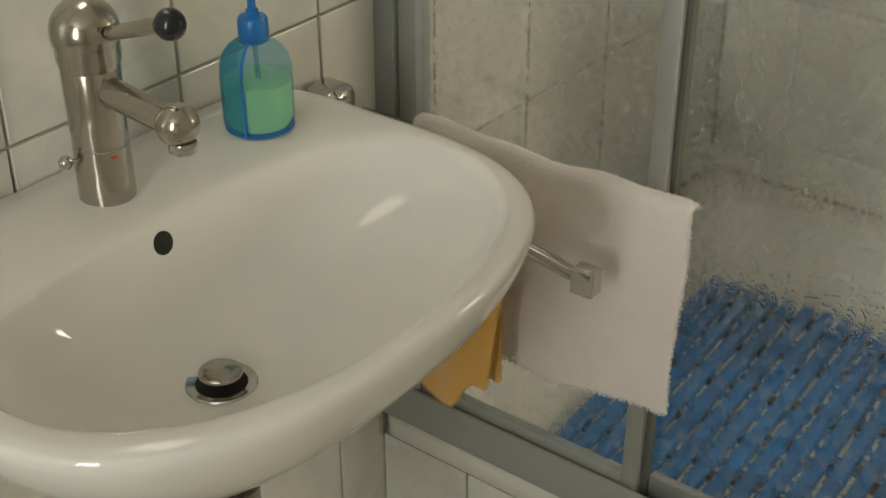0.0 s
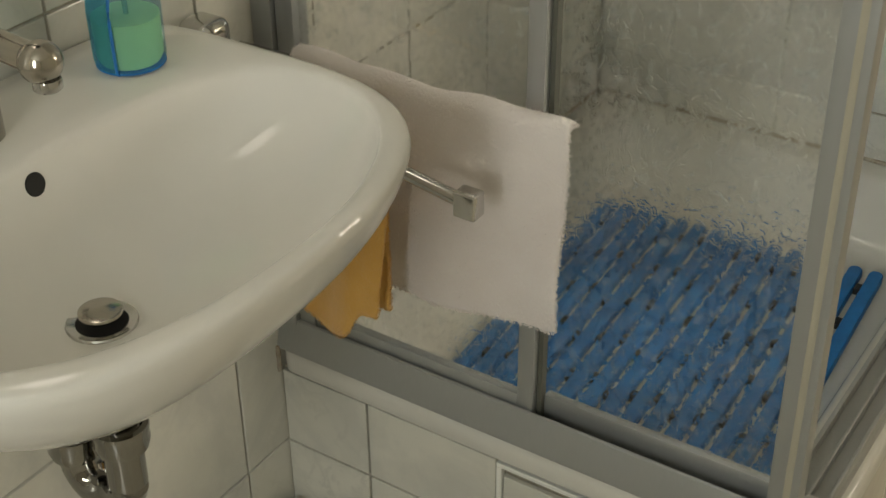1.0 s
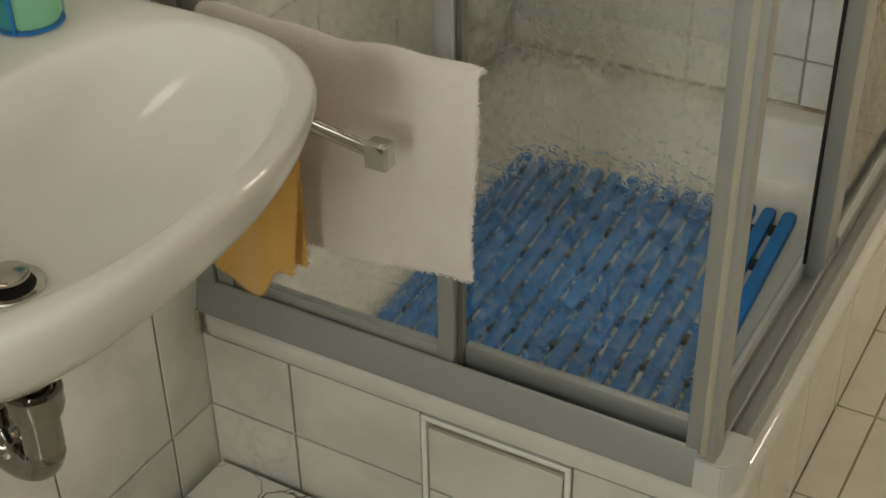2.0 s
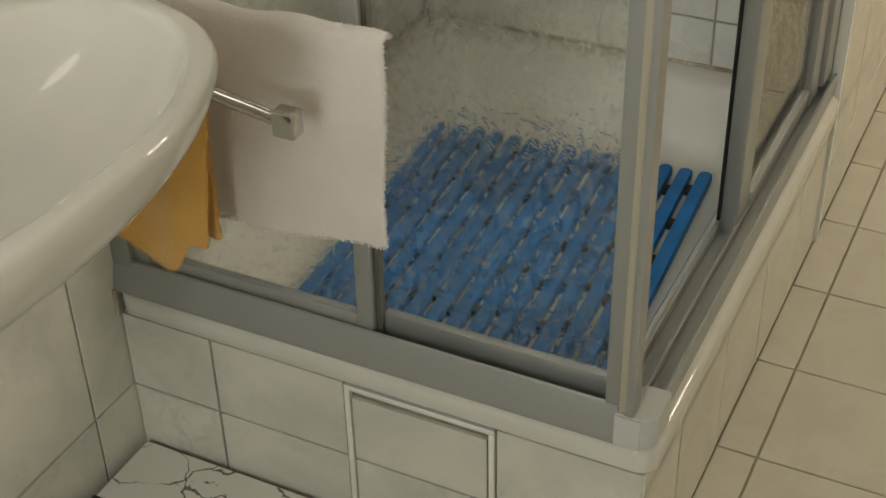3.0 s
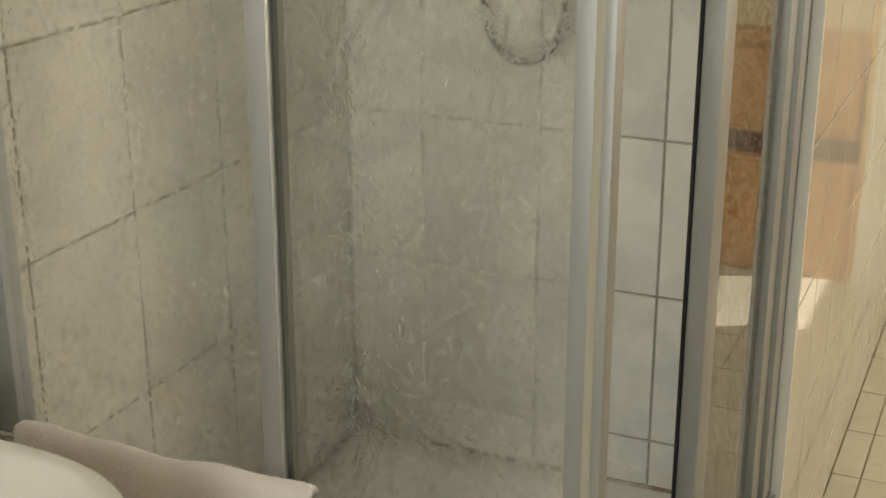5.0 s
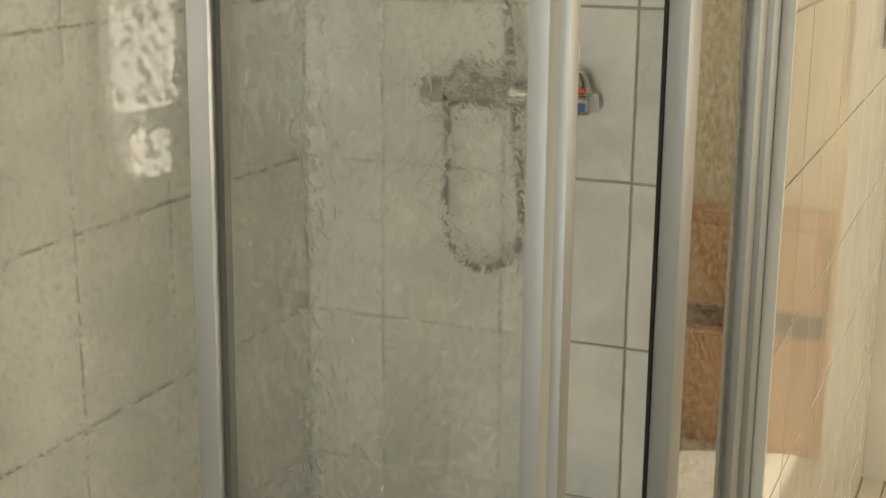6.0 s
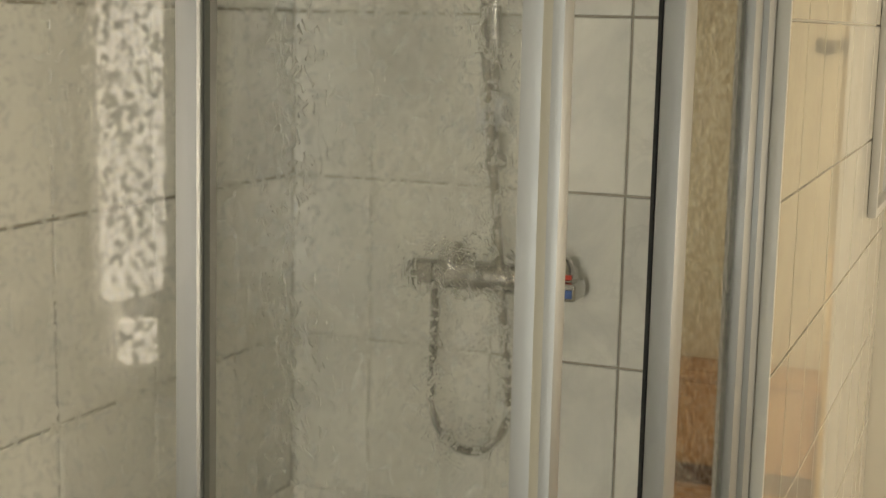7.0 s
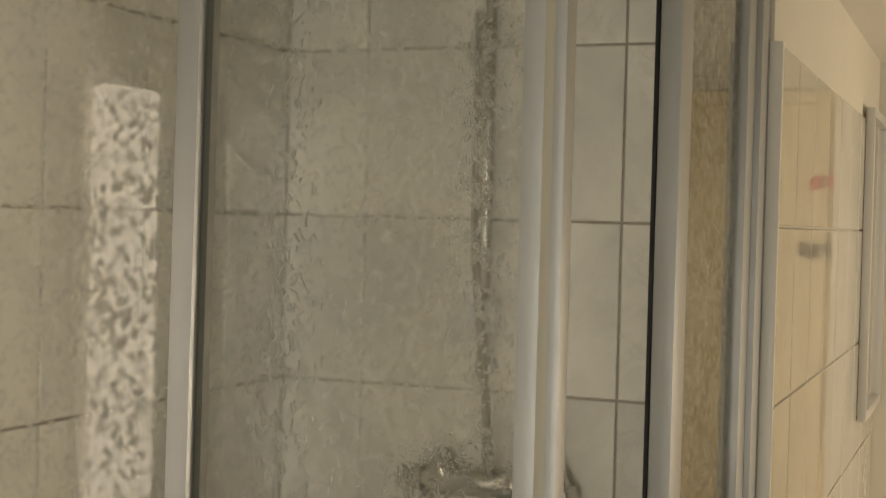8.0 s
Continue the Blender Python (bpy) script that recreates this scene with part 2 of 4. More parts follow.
def part(name, bm, mat, parent=None, label="", smooth=35):
    me = bpy.data.meshes.new(name)
    bmesh.ops.recalc_face_normals(bm, faces=bm.faces[:])
    bm.to_mesh(me)
    bm.free()
    me.materials.append(mat)
    if smooth:
        for f in me.polygons:
            f.use_smooth = True
        me.set_sharp_from_angle(angle=radians(smooth))
    ob = new(name, me)
    ob.parent = parent
    if label:
        tagged(ob, label)
    return ob


def thing(name, at, label, category, group="", kind=""):
    """An empty at the thing's base; its parts are laid in world places."""
    ob = new(name)
    ob.empty_display_size = 0.05
    ob.location = at
    return tagged(ob, label, category, group, kind)


def under(parent, name, bm, mat, label="", smooth=35):
    """A part whose mesh is given in world places, hung under parent."""
    top = parent
    off = Vector()
    while top is not None:
        off += top.location
        top = top.parent
    for v in bm.verts:
        v.co -= off
    return part(name, bm, mat, parent, label, smooth)


def slab(parent, name, x0, x1, y0, y1, z0, z1, mat, bevel=0.0, label="", segments=2, lean=0.0):
    """A bevelled bar; lean: how far it leans along x for each metre upwards."""
    bm = bmesh.new()
    box(bm, x0, x1, y0, y1, z0, z1, bevel, segments)
    for v in bm.verts:
        v.co.x += lean * (v.co.z - z0)
    ob = under(parent, name, bm, mat, label)
    if mat in (GLASS, SIDE_GLASS):
        ob.visible_shadow = False
    return ob


# ---- the setting ----
ROWS_Z = [0.0] + [0.126 + 0.25 * k for k in range(9)]  # tile joints, upwards
CEIL = 2.05
WALL_T = 0.12
Y_END, Y_BACK, X_SIDE = 2.97, -2.20, 2.40
PIER_X, PIER_Y = 0.852, 2.667  # the wall's return beside the alcove
X_R, Y_S = 0.739, 0.911  # face of the passage wall; face of the shower's rear wall


def setting(name, x0, x1, y0, y1, z0, z1, mat, label, category="wall"):
    bm = bmesh.new()
    box(bm, x0, x1, y0, y1, z0, z1)
    ob = part(name, bm, mat, None, "", 0)
    return tagged(ob, label, category, "", "structure")


wall_basin = setting("wall_west", -WALL_T, -0.0045, Y_BACK, Y_S + 0.3, 0, CEIL, GROUT, "pale marbled ceramic tiled wall behind the washbasin")
wall_rear = setting("wall_north", -0.007, X_R - 0.16, Y_S + 0.0045, Y_S + 0.2, 0, CEIL, GROUT, "pale marbled ceramic tiled wall inside the shower")
wall_passage = setting("wall_passage", X_R - 0.16, X_R - 0.007, Y_S + 0.003, PIER_Y - 0.002, 0, CEIL, PLASTER, "cream tiled passage wall with painted plaster above")
wall_pier = setting("wall_pier", X_R - 0.16, PIER_X, PIER_Y, Y_END, 0, CEIL, PLASTER, "white painted pier beside the alcove at the passage end")
wall_end = setting("wall_end", -WALL_T, X_SIDE, Y_END, Y_END + WALL_T, 0, CEIL, PLASTER, "plain painted wall at the end of the passage")


def pierced(name, axis, at, thick, a0, a1, hole, label):
    """A wall along one axis with a window opening: hole = (from, to, sill, head)."""
    h0, h1, z0, z1 = hole
    bm = bmesh.new()
    for b0, b1, c0, c1 in ((a0, h0, 0, CEIL), (h1, a1, 0, CEIL), (h0, h1, 0, z0), (h0, h1, z1, CEIL)):
        if axis == "x":
            box(bm, b0, b1, at, at + thick, c0, c1)
        else:
            box(bm, at, at + thick, b0, b1, c0, c1)
    return tagged(part(name, bm, PLASTER, None, "", 0), label, "wall", "", "structure")


HOLE_S, HOLE_E = (0.65, 0.95, 0.90, 1.90), (1.62, 2.10, 1.08, 1.62)
wall_window = pierced("wall_south", "x", Y_BACK - WALL_T, WALL_T, -WALL_T, X_SIDE, HOLE_S, "plain painted wall with a narrow window")
wall_side = pierced("wall_east", "y", X_SIDE, WALL_T, Y_BACK - WALL_T, Y_END + WALL_T, HOLE_E, "plain painted wall opposite the washbasin")
floor = setting("floor", -WALL_T, X_SIDE, Y_BACK - WALL_T, Y_END + WALL_T, -0.12, -0.003, FLOOR_GROUT, "beige ceramic tiled bathroom floor", "floor")
ceiling = setting("ceiling", -WALL_T, X_SIDE + WALL_T, Y_BACK - WALL_T, Y_END + WALL_T, CEIL, CEIL + 0.1, CEILING, "plain white painted ceiling", "ceiling")


def window_unit(name, m, w, h, label):
    """Frame and pane in local x (width) and z (height), lying in y."""
    root = thing(name, (0, 0, 0), label, "window", "", "structure")
    root.matrix_world = m
    for nm, x0, x1, z0, z1 in (("frame", 0, 0.03, 0, h), ("frame", w - 0.03, w, 0, h), ("frame", 0.03, w - 0.03, 0, 0.03), ("frame", 0.03, w - 0.03, h - 0.03, h)):
        bm = bmesh.new()
        box(bm, x0, x1, -0.03, 0.03, z0, z1, 0.003)
        part(nm, bm, WHITE_TRIM, root)
    bm = bmesh.new()
    box(bm, 0.03, w - 0.03, -0.004, 0.004, 0.03, h - 0.03)
    pane = part("pane", bm, PANE, root, "", 0)
    pane.visible_shadow = False


PANE = material("window_pane", (1, 1, 1), 0.0)
PANE.node_tree.nodes["Principled BSDF"].inputs["Transmission Weight"].default_value = 1.0
window_unit("window_1", pose(0.65, Y_BACK - 0.085, 0.90), 0.30, 1.0, "narrow white framed window behind the washbasin corner")
window_unit("window_2", pose(X_SIDE + 0.085, 1.62, 1.08, 0, 0, 90), 0.48, 0.54, "white framed window lighting the passage")

# ---- the washbasin and what is on it ----
BASIN_Y = -0.4565
RIM = 0.835


def outer_edge(a):
    c, s_ = math.cos(a), math.sin(a)
    n, ax = (2.75, 0.243) if c > 0 else (7.0, 0.196)
    r = (abs(c / ax) ** n + abs(s_ / 0.287) ** n) ** (-1 / n)
    return Vector((0.2 + r * c, BASIN_Y + r * s_, 0))


def inner_edge(a):
    c, s_ = math.cos(a), math.sin(a)
    n, ax = (2.2, 0.165) if c > 0 else (3.0, 0.117)
    r = (abs(c / ax) ** n + abs(s_ / 0.2555) ** n) ** (-1 / n)
    return Vector((0.255 + r * c, -0.448 + r * s_, 0))


def washbasin():
    root = thing("washbasin", (0.0, BASIN_Y, 0.66), "cream white glazed ceramic washbasin hung on the tiled wall", "washbasin")
    n = 120
    angles = [2 * math.pi * k / n for k in range(n)]
    drain = Vector((0.249, -0.4925, 0))
    core = Vector((0.2, BASIN_Y, 0))
    loops = []
    for z, sc in ((0.645, 0.16), (0.652, 0.28), (0.672, 0.44), (0.700, 0.61), (0.728, 0.745), (0.755, 0.850), (0.778, 0.920), (0.797, 0.962), (0.811, 0.985), (0.821, 0.997), (0.8285, 1.002), (0.8335, 0.997), (0.8358, 0.986)):
        loop = []
        for a in angles:
            p = core + sc * (outer_edge(a) - core)
            if math.cos(a) < 0 and sc < 0.95:  # the rear keeps to the wall
                p.x = min(p.x, 0.2 + (outer_edge(a).x - 0.2) * (0.5 + 0.5 * sc))
            loop.append(Vector((p.x, p.y, z)))
        loops.append(loop)
    for w, z in ((0.25, 0.8365), (0.55, 0.836), (0.8, 0.8345), (0.93, 0.832), (1.0, 0.828)):
        loops.append([Vector((*(core + 0.986 * (outer_edge(a) - core)).lerp(inner_edge(a), w).xy, z)) for a in angles])
    for sc, z in ((0.988, 0.8235), (0.965, 0.813), (0.93, 0.800), (0.88, 0.7865), (0.81, 0.772), (0.72, 0.7585), (0.61, 0.7475), (0.47, 0.7385), (0.32, 0.7325), (0.20, 0.7285), (0.13, 0.7265)):
        loops.append([Vector((*drain.lerp(inner_edge(a), sc).xy, z)) for a in angles])
    loops.append([drain + Vector((0.0215 * math.cos(a), 0.0215 * math.sin(a), 0.724)) for a in angles])
    bm = bmesh.new()
    rings(bm, loops)
    under(root, "bowl", bm, CERAMIC, "", 60)
    # overflow opening in the rear slope of the bowl
    bm = bmesh.new()
    lathe(bm, [(-0.004, 0.0108), (0.001, 0.0108), (0.0018, 0.0098), (0.0016, 0.0)], (0, 0, 0), 24, "x")
    for v in bm.verts:
        v.co.z *= 1.05
    bm.transform(pose(0.1425, -0.4510, 0.8085, 0, -12, 0))
    under(root, "overflow_hole", bm, DARK_HOLE, "dark round overflow opening")
    # waste: polished flange, dark gap and raised plug
    bm = bmesh.new()
    lathe(bm, [(0.722, 0.0300), (0.7285, 0.0312), (0.7300, 0.0300), (0.7285, 0.0228), (0.720, 0.0210)], (drain.x, drain.y, 0), 40)
    flange = under(root, "waste_flange", bm, CHROME, "polished chrome waste ring")
    bm = bmesh.new()
    lathe(bm, [(0.716, 0.0), (0.716, 0.0222), (0.7287, 0.0224), (0.7287, 0.0)], (drain.x, drain.y, 0), 32)
    under(flange, "drain_hole", bm, DARK_HOLE)
    bm = bmesh.new()
    lathe(bm, [(0.727, 0.007), (0.7365, 0.007), (0.737, 0.0180), (0.7385, 0.0192), (0.7405, 0.0187), (0.7420, 0.014), (0.7425, 0.0)], (drain.x, drain.y, 0), 36)
    under(flange, "plug", bm, BRUSHED, "raised dull metal drain plug")
    return root


def tap():
    x, y = 0.0735, -0.4500
    root = thing("basin_tap", (x, y, RIM), "brushed metal single lever tap standing on the washbasin", "tap")
    bm = bmesh.new()
    lathe(bm, [(0.835, 0.0), (0.835, 0.0245), (0.838, 0.0245), (0.884, 0.0238), (0.8845, 0.0232), (0.886, 0.0232), (0.8865, 0.0238), (0.952, 0.0248), (0.955, 0.0235)], (x, y, 0), 48)
    under(root, "body", bm, BRUSHED)
    bm = bmesh.new()
    prof = [(0.951, 0.020), (0.953, 0.0250), (0.962, 0.0270)]
    prof += [(0.982 + 0.029 * math.sin(a), 0.029 * math.cos(a)) for a in [radians(d) for d in range(-25, 89, 8)]]
    lathe(bm, prof + [(1.0112, 0.006), (1.0095, 0.005), (1.0095, 0.0)], (x, y, 0), 48)
    head = under(root, "head", bm, BRUSHED)
    bm = bmesh.new()
    tube(bm, [(x + 0.022, y, 0.985), (x + 0.03, y, 0.987), (x + 0.03, y + 0.001, 0.987), (x + 0.084, y + 0.006, 1.0045)], [0.004, 0.004, 0.0062, 0.0066], 20)
    lever = under(head, "lever", bm, BRUSHED)
    bm = bmesh.new()
    ball(bm, (x + 0.096, y + 0.0068, 1.008), 0.0128)
    under(head, "knob", bm, BLACK_PLASTIC, "glossy black ball knob")
    bm = bmesh.new()
    tube(bm, [(x + 0.012, y, 0.936), (x + 0.03, y, 0.9345), (x + 0.075, y, 0.9305), (x + 0.09, y, 0.929)], [0.0125, 0.0125, 0.0122, 0.0122], 28)
    spout = under(root, "spout", bm, BRUSHED)
    bm = bmesh.new()
    ball(bm, (x + 0.1, y, 0.9285), 0.0178, 28)
    under(spout, "spout_end", bm, BRUSHED)
    bm = bmesh.new()
    lathe(bm, [(0.9065, 0.0), (0.9065, 0.0105), (0.908, 0.0118), (0.9130, 0.0118), (0.9160, 0.011)], (x + 0.104, y, 0), 28)
    under(spout, "aerator", bm, CHROME)
    bm = bmesh.new()
    tube(bm, [(x - 0.004, y - 0.021, 0.872), (x - 0.007, y - 0.033, 0.875)], [0.003, 0.003], 10)
    ball(bm, (x - 0.007, y - 0.033, 0.8755), 0.0062, 16)
    under(root, "waste_lever", bm, CHROME, "small chrome waste lever")
    bm = bmesh.new()
    box(bm, x + 0.0232, x + 0.0240, y - 0.009, y - 0.003, 0.8775, 0.8795)
    under(root, "temperature_mark", bm, RED, "faded red mark")
    root.scale = (1.05, 1.05, 1.06)


def soap_bottle():
    x, y = 0.083, -0.2645
    root = thing("soap_dispenser", (x, y, RIM), "clear blue plastic pump bottle half full of green soap", "soap bottle")
    body = [(0.8365, 0.0), (0.8365, 0.030), (0.839, 0.0335), (0.845, 0.0345), (0.893, 0.0350), (0.903, 0.0340), (0.912, 0.0310), (0.919, 0.0260), (0.924, 0.0195), (0.927, 0.0135), (0.931, 0.0125)]
    bm = bmesh.new()
    lathe(bm, body, (x, y, 0), 48)
    shell = under(root, "bottle", bm, BOTTLE_PLASTIC)
    bm = bmesh.new()
    lathe(bm, [(0.840, 0.0), (0.840, 0.029), (0.846, 0.0322), (0.8865, 0.0328), (0.8868, 0.031), (0.8868, 0.0)], (x, y, 0), 40)
    under(shell, "soap", bm, SOAP, "pale green liquid soap")
    bm = bmesh.new()
    tube(bm, [(x, y, 0.842), (x + 0.002, y, 0.88), (x, y, 0.925)], 0.0026, 8)
    under(shell, "dip_tube", bm, BOTTLE_PLASTIC)
    # the side panel of deeper blue, and the seam where it ends
    bm = bmesh.new()
    cols = []
    for k in range(15):
        a = radians(-68 - 9 * k)
        cols.append([bm.verts.new((x + (rr + 0.0007) * math.cos(a), y + (rr + 0.0007) * math.sin(a), zz)) for zz, rr in body[2:-1]])
    for c0, c1 in zip(cols, cols[1:]):
        for j in range(len(c0) - 1):
            bm.faces.new((c0[j], c1[j], c1[j + 1], c0[j + 1]))
    panel = under(shell, "side_panel", bm, PANEL_PLASTIC, "deeper blue side panel")
    thick = panel.modifiers.new("thickness", "SOLIDIFY")
    thick.thickness, thick.offset = 0.0006, 1.0
    bm = bmesh.new()
    a = radians(-68)
    tube(bm, [(x + (rr + 0.0012) * math.cos(a), y + (rr + 0.0012) * math.sin(a), zz) for zz, rr in body[1:-1]], 0.0016, 8)
    under(shell, "seam", bm, CAP_BLUE, "deep blue moulded seam")
    bm = bmesh.new()
    lathe(bm, [(0.8362, 0.0), (0.8362, 0.0325), (0.8370, 0.0340), (0.8382, 0.0340), (0.8388, 0.0330), (0.8388, 0.0)], (x, y, 0), 40)
    under(shell, "foot", bm, CAP_BLUE, "deep blue foot ring")
    bm = bmesh.new()
    lathe(bm, [(0.926, 0.0), (0.926, 0.0145), (0.928, 0.0152), (0.9475, 0.0148), (0.9500, 0.0130), (0.951, 0.0062), (0.957, 0.0060), (0.958, 0.0)], (x, y, 0), 32)
    for v in bm.verts:
        d = Vector((v.co.x - x, v.co.y - y))
        if 0.927 < v.co.z < 0.949 and d.length > 0.013:
            k = round(math.atan2(d.y, d.x) / (2 * math.pi / 32))
            v.co.x, v.co.y = x + d.x * (1 if k % 2 else 0.95), y + d.y * (1 if k % 2 else 0.95)
    under(root, "collar", bm, CAP_BLUE, "ribbed deep blue screw collar")
    bm = bmesh.new()
    lathe(bm, [(0.957, 0.0), (0.957, 0.0040), (0.986, 0.0040), (0.9865, 0.0085), (0.992, 0.0095), (0.998, 0.0080), (0.9995, 0.0)], (x, y, 0), 24)
    tube(bm, [(x + 0.004, y, 0.993), (x + 0.024, y + 0.012, 0.993), (x + 0.034, y + 0.018, 0.988)], [0.005, 0.004, 0.003], 12)
    under(root, "pump", bm, CAP_BLUE)


def waste_trap():
    root = thing("bottle_trap", (0.2, -0.47, 0.45), "shiny chrome waste trap under the washbasin", "waste pipe")
    bm = bmesh.new()
    lathe(bm, [(0.55, 0.0), (0.55, 0.0160), (0.66, 0.0160), (0.66, 0.0)], (0.2470, -0.4925, 0), 28)
    under(root, "inlet_pipe", bm, SHADED_CHROME)
    pts = [(0.2470, -0.4925, 0.605)]
    for k in range(17):
        a = math.pi * k / 16
        pts.append((0.2140 + 0.0315 * math.cos(a), -0.4925, 0.548 - 0.030 * math.sin(a)))
    pts.append((0.1810, -0.4925, 0.562))
    bm = bmesh.new()
    tube(bm, pts, 0.0188, 28)
    under(root, "trap_bend", bm, SHADED_CHROME)
    for px, pz in ((0.2470, 0.603), (0.1810, 0.566)):
        bm = bmesh.new()
        lathe(bm, [(pz - 0.014, 0.018), (pz - 0.012, 0.0240), (pz - 0.004, 0.0262), (pz + 0.004, 0.0255), (pz + 0.010, 0.0268), (pz + 0.014, 0.0262), (pz + 0.015, 0.0215), (pz + 0.012, 0.018)], (px, -0.4925, 0), 36)
        under(root, "union_nut", bm, SHADED_CHROME)
    bm = bmesh.new()
    tube(bm, [(0.1810, -0.4925, 0.56), (0.1810, -0.4925, 0.60), (0.170, -0.4925, 0.622), (0.148, -0.4925, 0.634), (0.0, -0.4925, 0.634)], 0.0165, 20)
    under(root, "outlet_pipe", bm, SHADED_CHROME)
    bm = bmesh.new()
    lathe(bm, [(0.001, 0.034), (0.004, 0.033), (0.010, 0.024), (0.0105, 0.017)], (0, -0.4925, 0.634), 32, "x")
    under(root, "wall_rosette", bm, SHADED_CHROME)


def wall_lamp():
    """Unseen upright glowing panel over the basin, added for the glow in the shower glass."""
    root = thing("wall_lamp", (0.0, -0.40, 1.17), "unseen upright glowing panel above the washbasin, added for the glow in the glass", "lamp")
    slab(root, "back_plate", 0.0005, 0.012, -0.468, -0.340, 1.16, 1.79, WHITE_TRIM, 0.003)
    m = material("added_glow", (0.8, 0.78, 0.72), 0.3)
    b = m.node_tree.nodes["Principled BSDF"]
    b.inputs["Emission Color"].default_value = (1.0, 0.90, 0.78, 1)
    b.inputs["Emission Strength"].default_value = 6.0
    slab(root, "diffuser", 0.0125, 0.045, -0.456, -0.352, 1.268, 1.775, m, 0.010, "", 3)
    bm = bmesh.new()
    lathe(bm, [(1.185, 0.0), (1.185, 0.020), (1.19, 0.024), (1.235, 0.024), (1.24, 0.020), (1.24, 0.0)], (0.036, -0.400, 0), 24)
    under(root, "lower_bulb", bm, m)


washbasin()
tap()
soap_bottle()
waste_trap()
wall_lamp()


# ---- towel rail and towels ----
def towel_rail():
    root = thing("towel_rail", (0.0, -0.075, 0.72), "chrome two arm towel rail fixed to the tiled wall", "towel rail")
    bm = bmesh.new()
    box(bm, 0.0, 0.012, -0.130, -0.015, 0.690, 0.742, 0.005, 3)
    under(root, "wall_plate", bm, CHROME)
    bm = bmesh.new()
    box(bm, 0.0, 0.048, -0.122, -0.078, 0.738, 0.808, 0.016, 4)
    under(root, "hinge_cover", bm, CHROME)
    for y, z0, z1, tip in ((-0.108, 0.748, 0.689, 0.361), (-0.030, 0.742, 0.747, 0.395)):
        bm = bmesh.new()
        tube(bm, [(0.01, y, z0), (0.12, y, z0 + (z1 - z0) * 0.33), (tip, y, z1)], 0.0078, 20)
        arm = under(root, "arm", bm, CHROME)
        bm = bmesh.new()
        box(bm, tip - 0.003, tip + 0.023, y - 0.0105, y + 0.0105, z1 - 0.0155, z1 + 0.0135, 0.003, 3)
        under(arm, "end_cap", bm, CHROME, "square chrome end cap")


def hung_cloth(name, label, mat, x0, x1, y, top, front, rear, thick, fold, edge, nx=70, nz=64):
    """A terry cloth over an arm. front(u), rear(u): fall of each side; fold(u, f): outward sway at depth f; edge(side, f): sideways run of the selvedge."""
    bm = bmesh.new()
    rad = 0.0105
    arc = math.pi * rad

    def spot(u, v):
        fr, re_ = front(u), rear(u)
        d = v * (fr + arc + re_)
        x = x0 + (x1 - x0) * u
        z = top(u)
        if d < fr:
            f = fr - d
            return Vector((x + (1 - u) * edge(0, f) + u * edge(1, f), y - rad + fold(u, f), z - rad - f))
        if d < fr + arc:
            a = (d - fr) / rad
            return Vector((x, y - rad * math.cos(a), z - rad + rad * math.sin(a)))
        f = d - fr - arc
        return Vector((x - 0.022 * u * u, y + rad + 0.25 * fold(u, f), z - rad - f))

    grid = [[bm.verts.new(spot(i / nx, j / nz)) for j in range(nz + 1)] for i in range(nx + 1)]
    for i in range(nx):
        for j in range(nz):
            bm.faces.new((grid[i][j], grid[i + 1][j], grid[i + 1][j + 1], grid[i][j + 1]))
    # uneven pile: the surface and the hems are never quite straight
    for v in bm.verts:
        q = v.co * 60
        v.co += 0.0009 * Vector((noise.noise(q), noise.noise(q + Vector((9, 3, 1))), noise.noise(q + Vector((2, 7, 5)))))
    root = thing(name, ((x0 + x1) / 2, y, top(0.5)), label, "towel")
    ob = under(root, "cloth", bm, mat, "", 80)
    sol = ob.modifiers.new("thickness", "SOLIDIFY")
    sol.thickness, sol.offset = thick, 0
    sub = ob.modifiers.new("soften", "SUBSURF")
    sub.levels = sub.render_levels = 1
    return root, ob


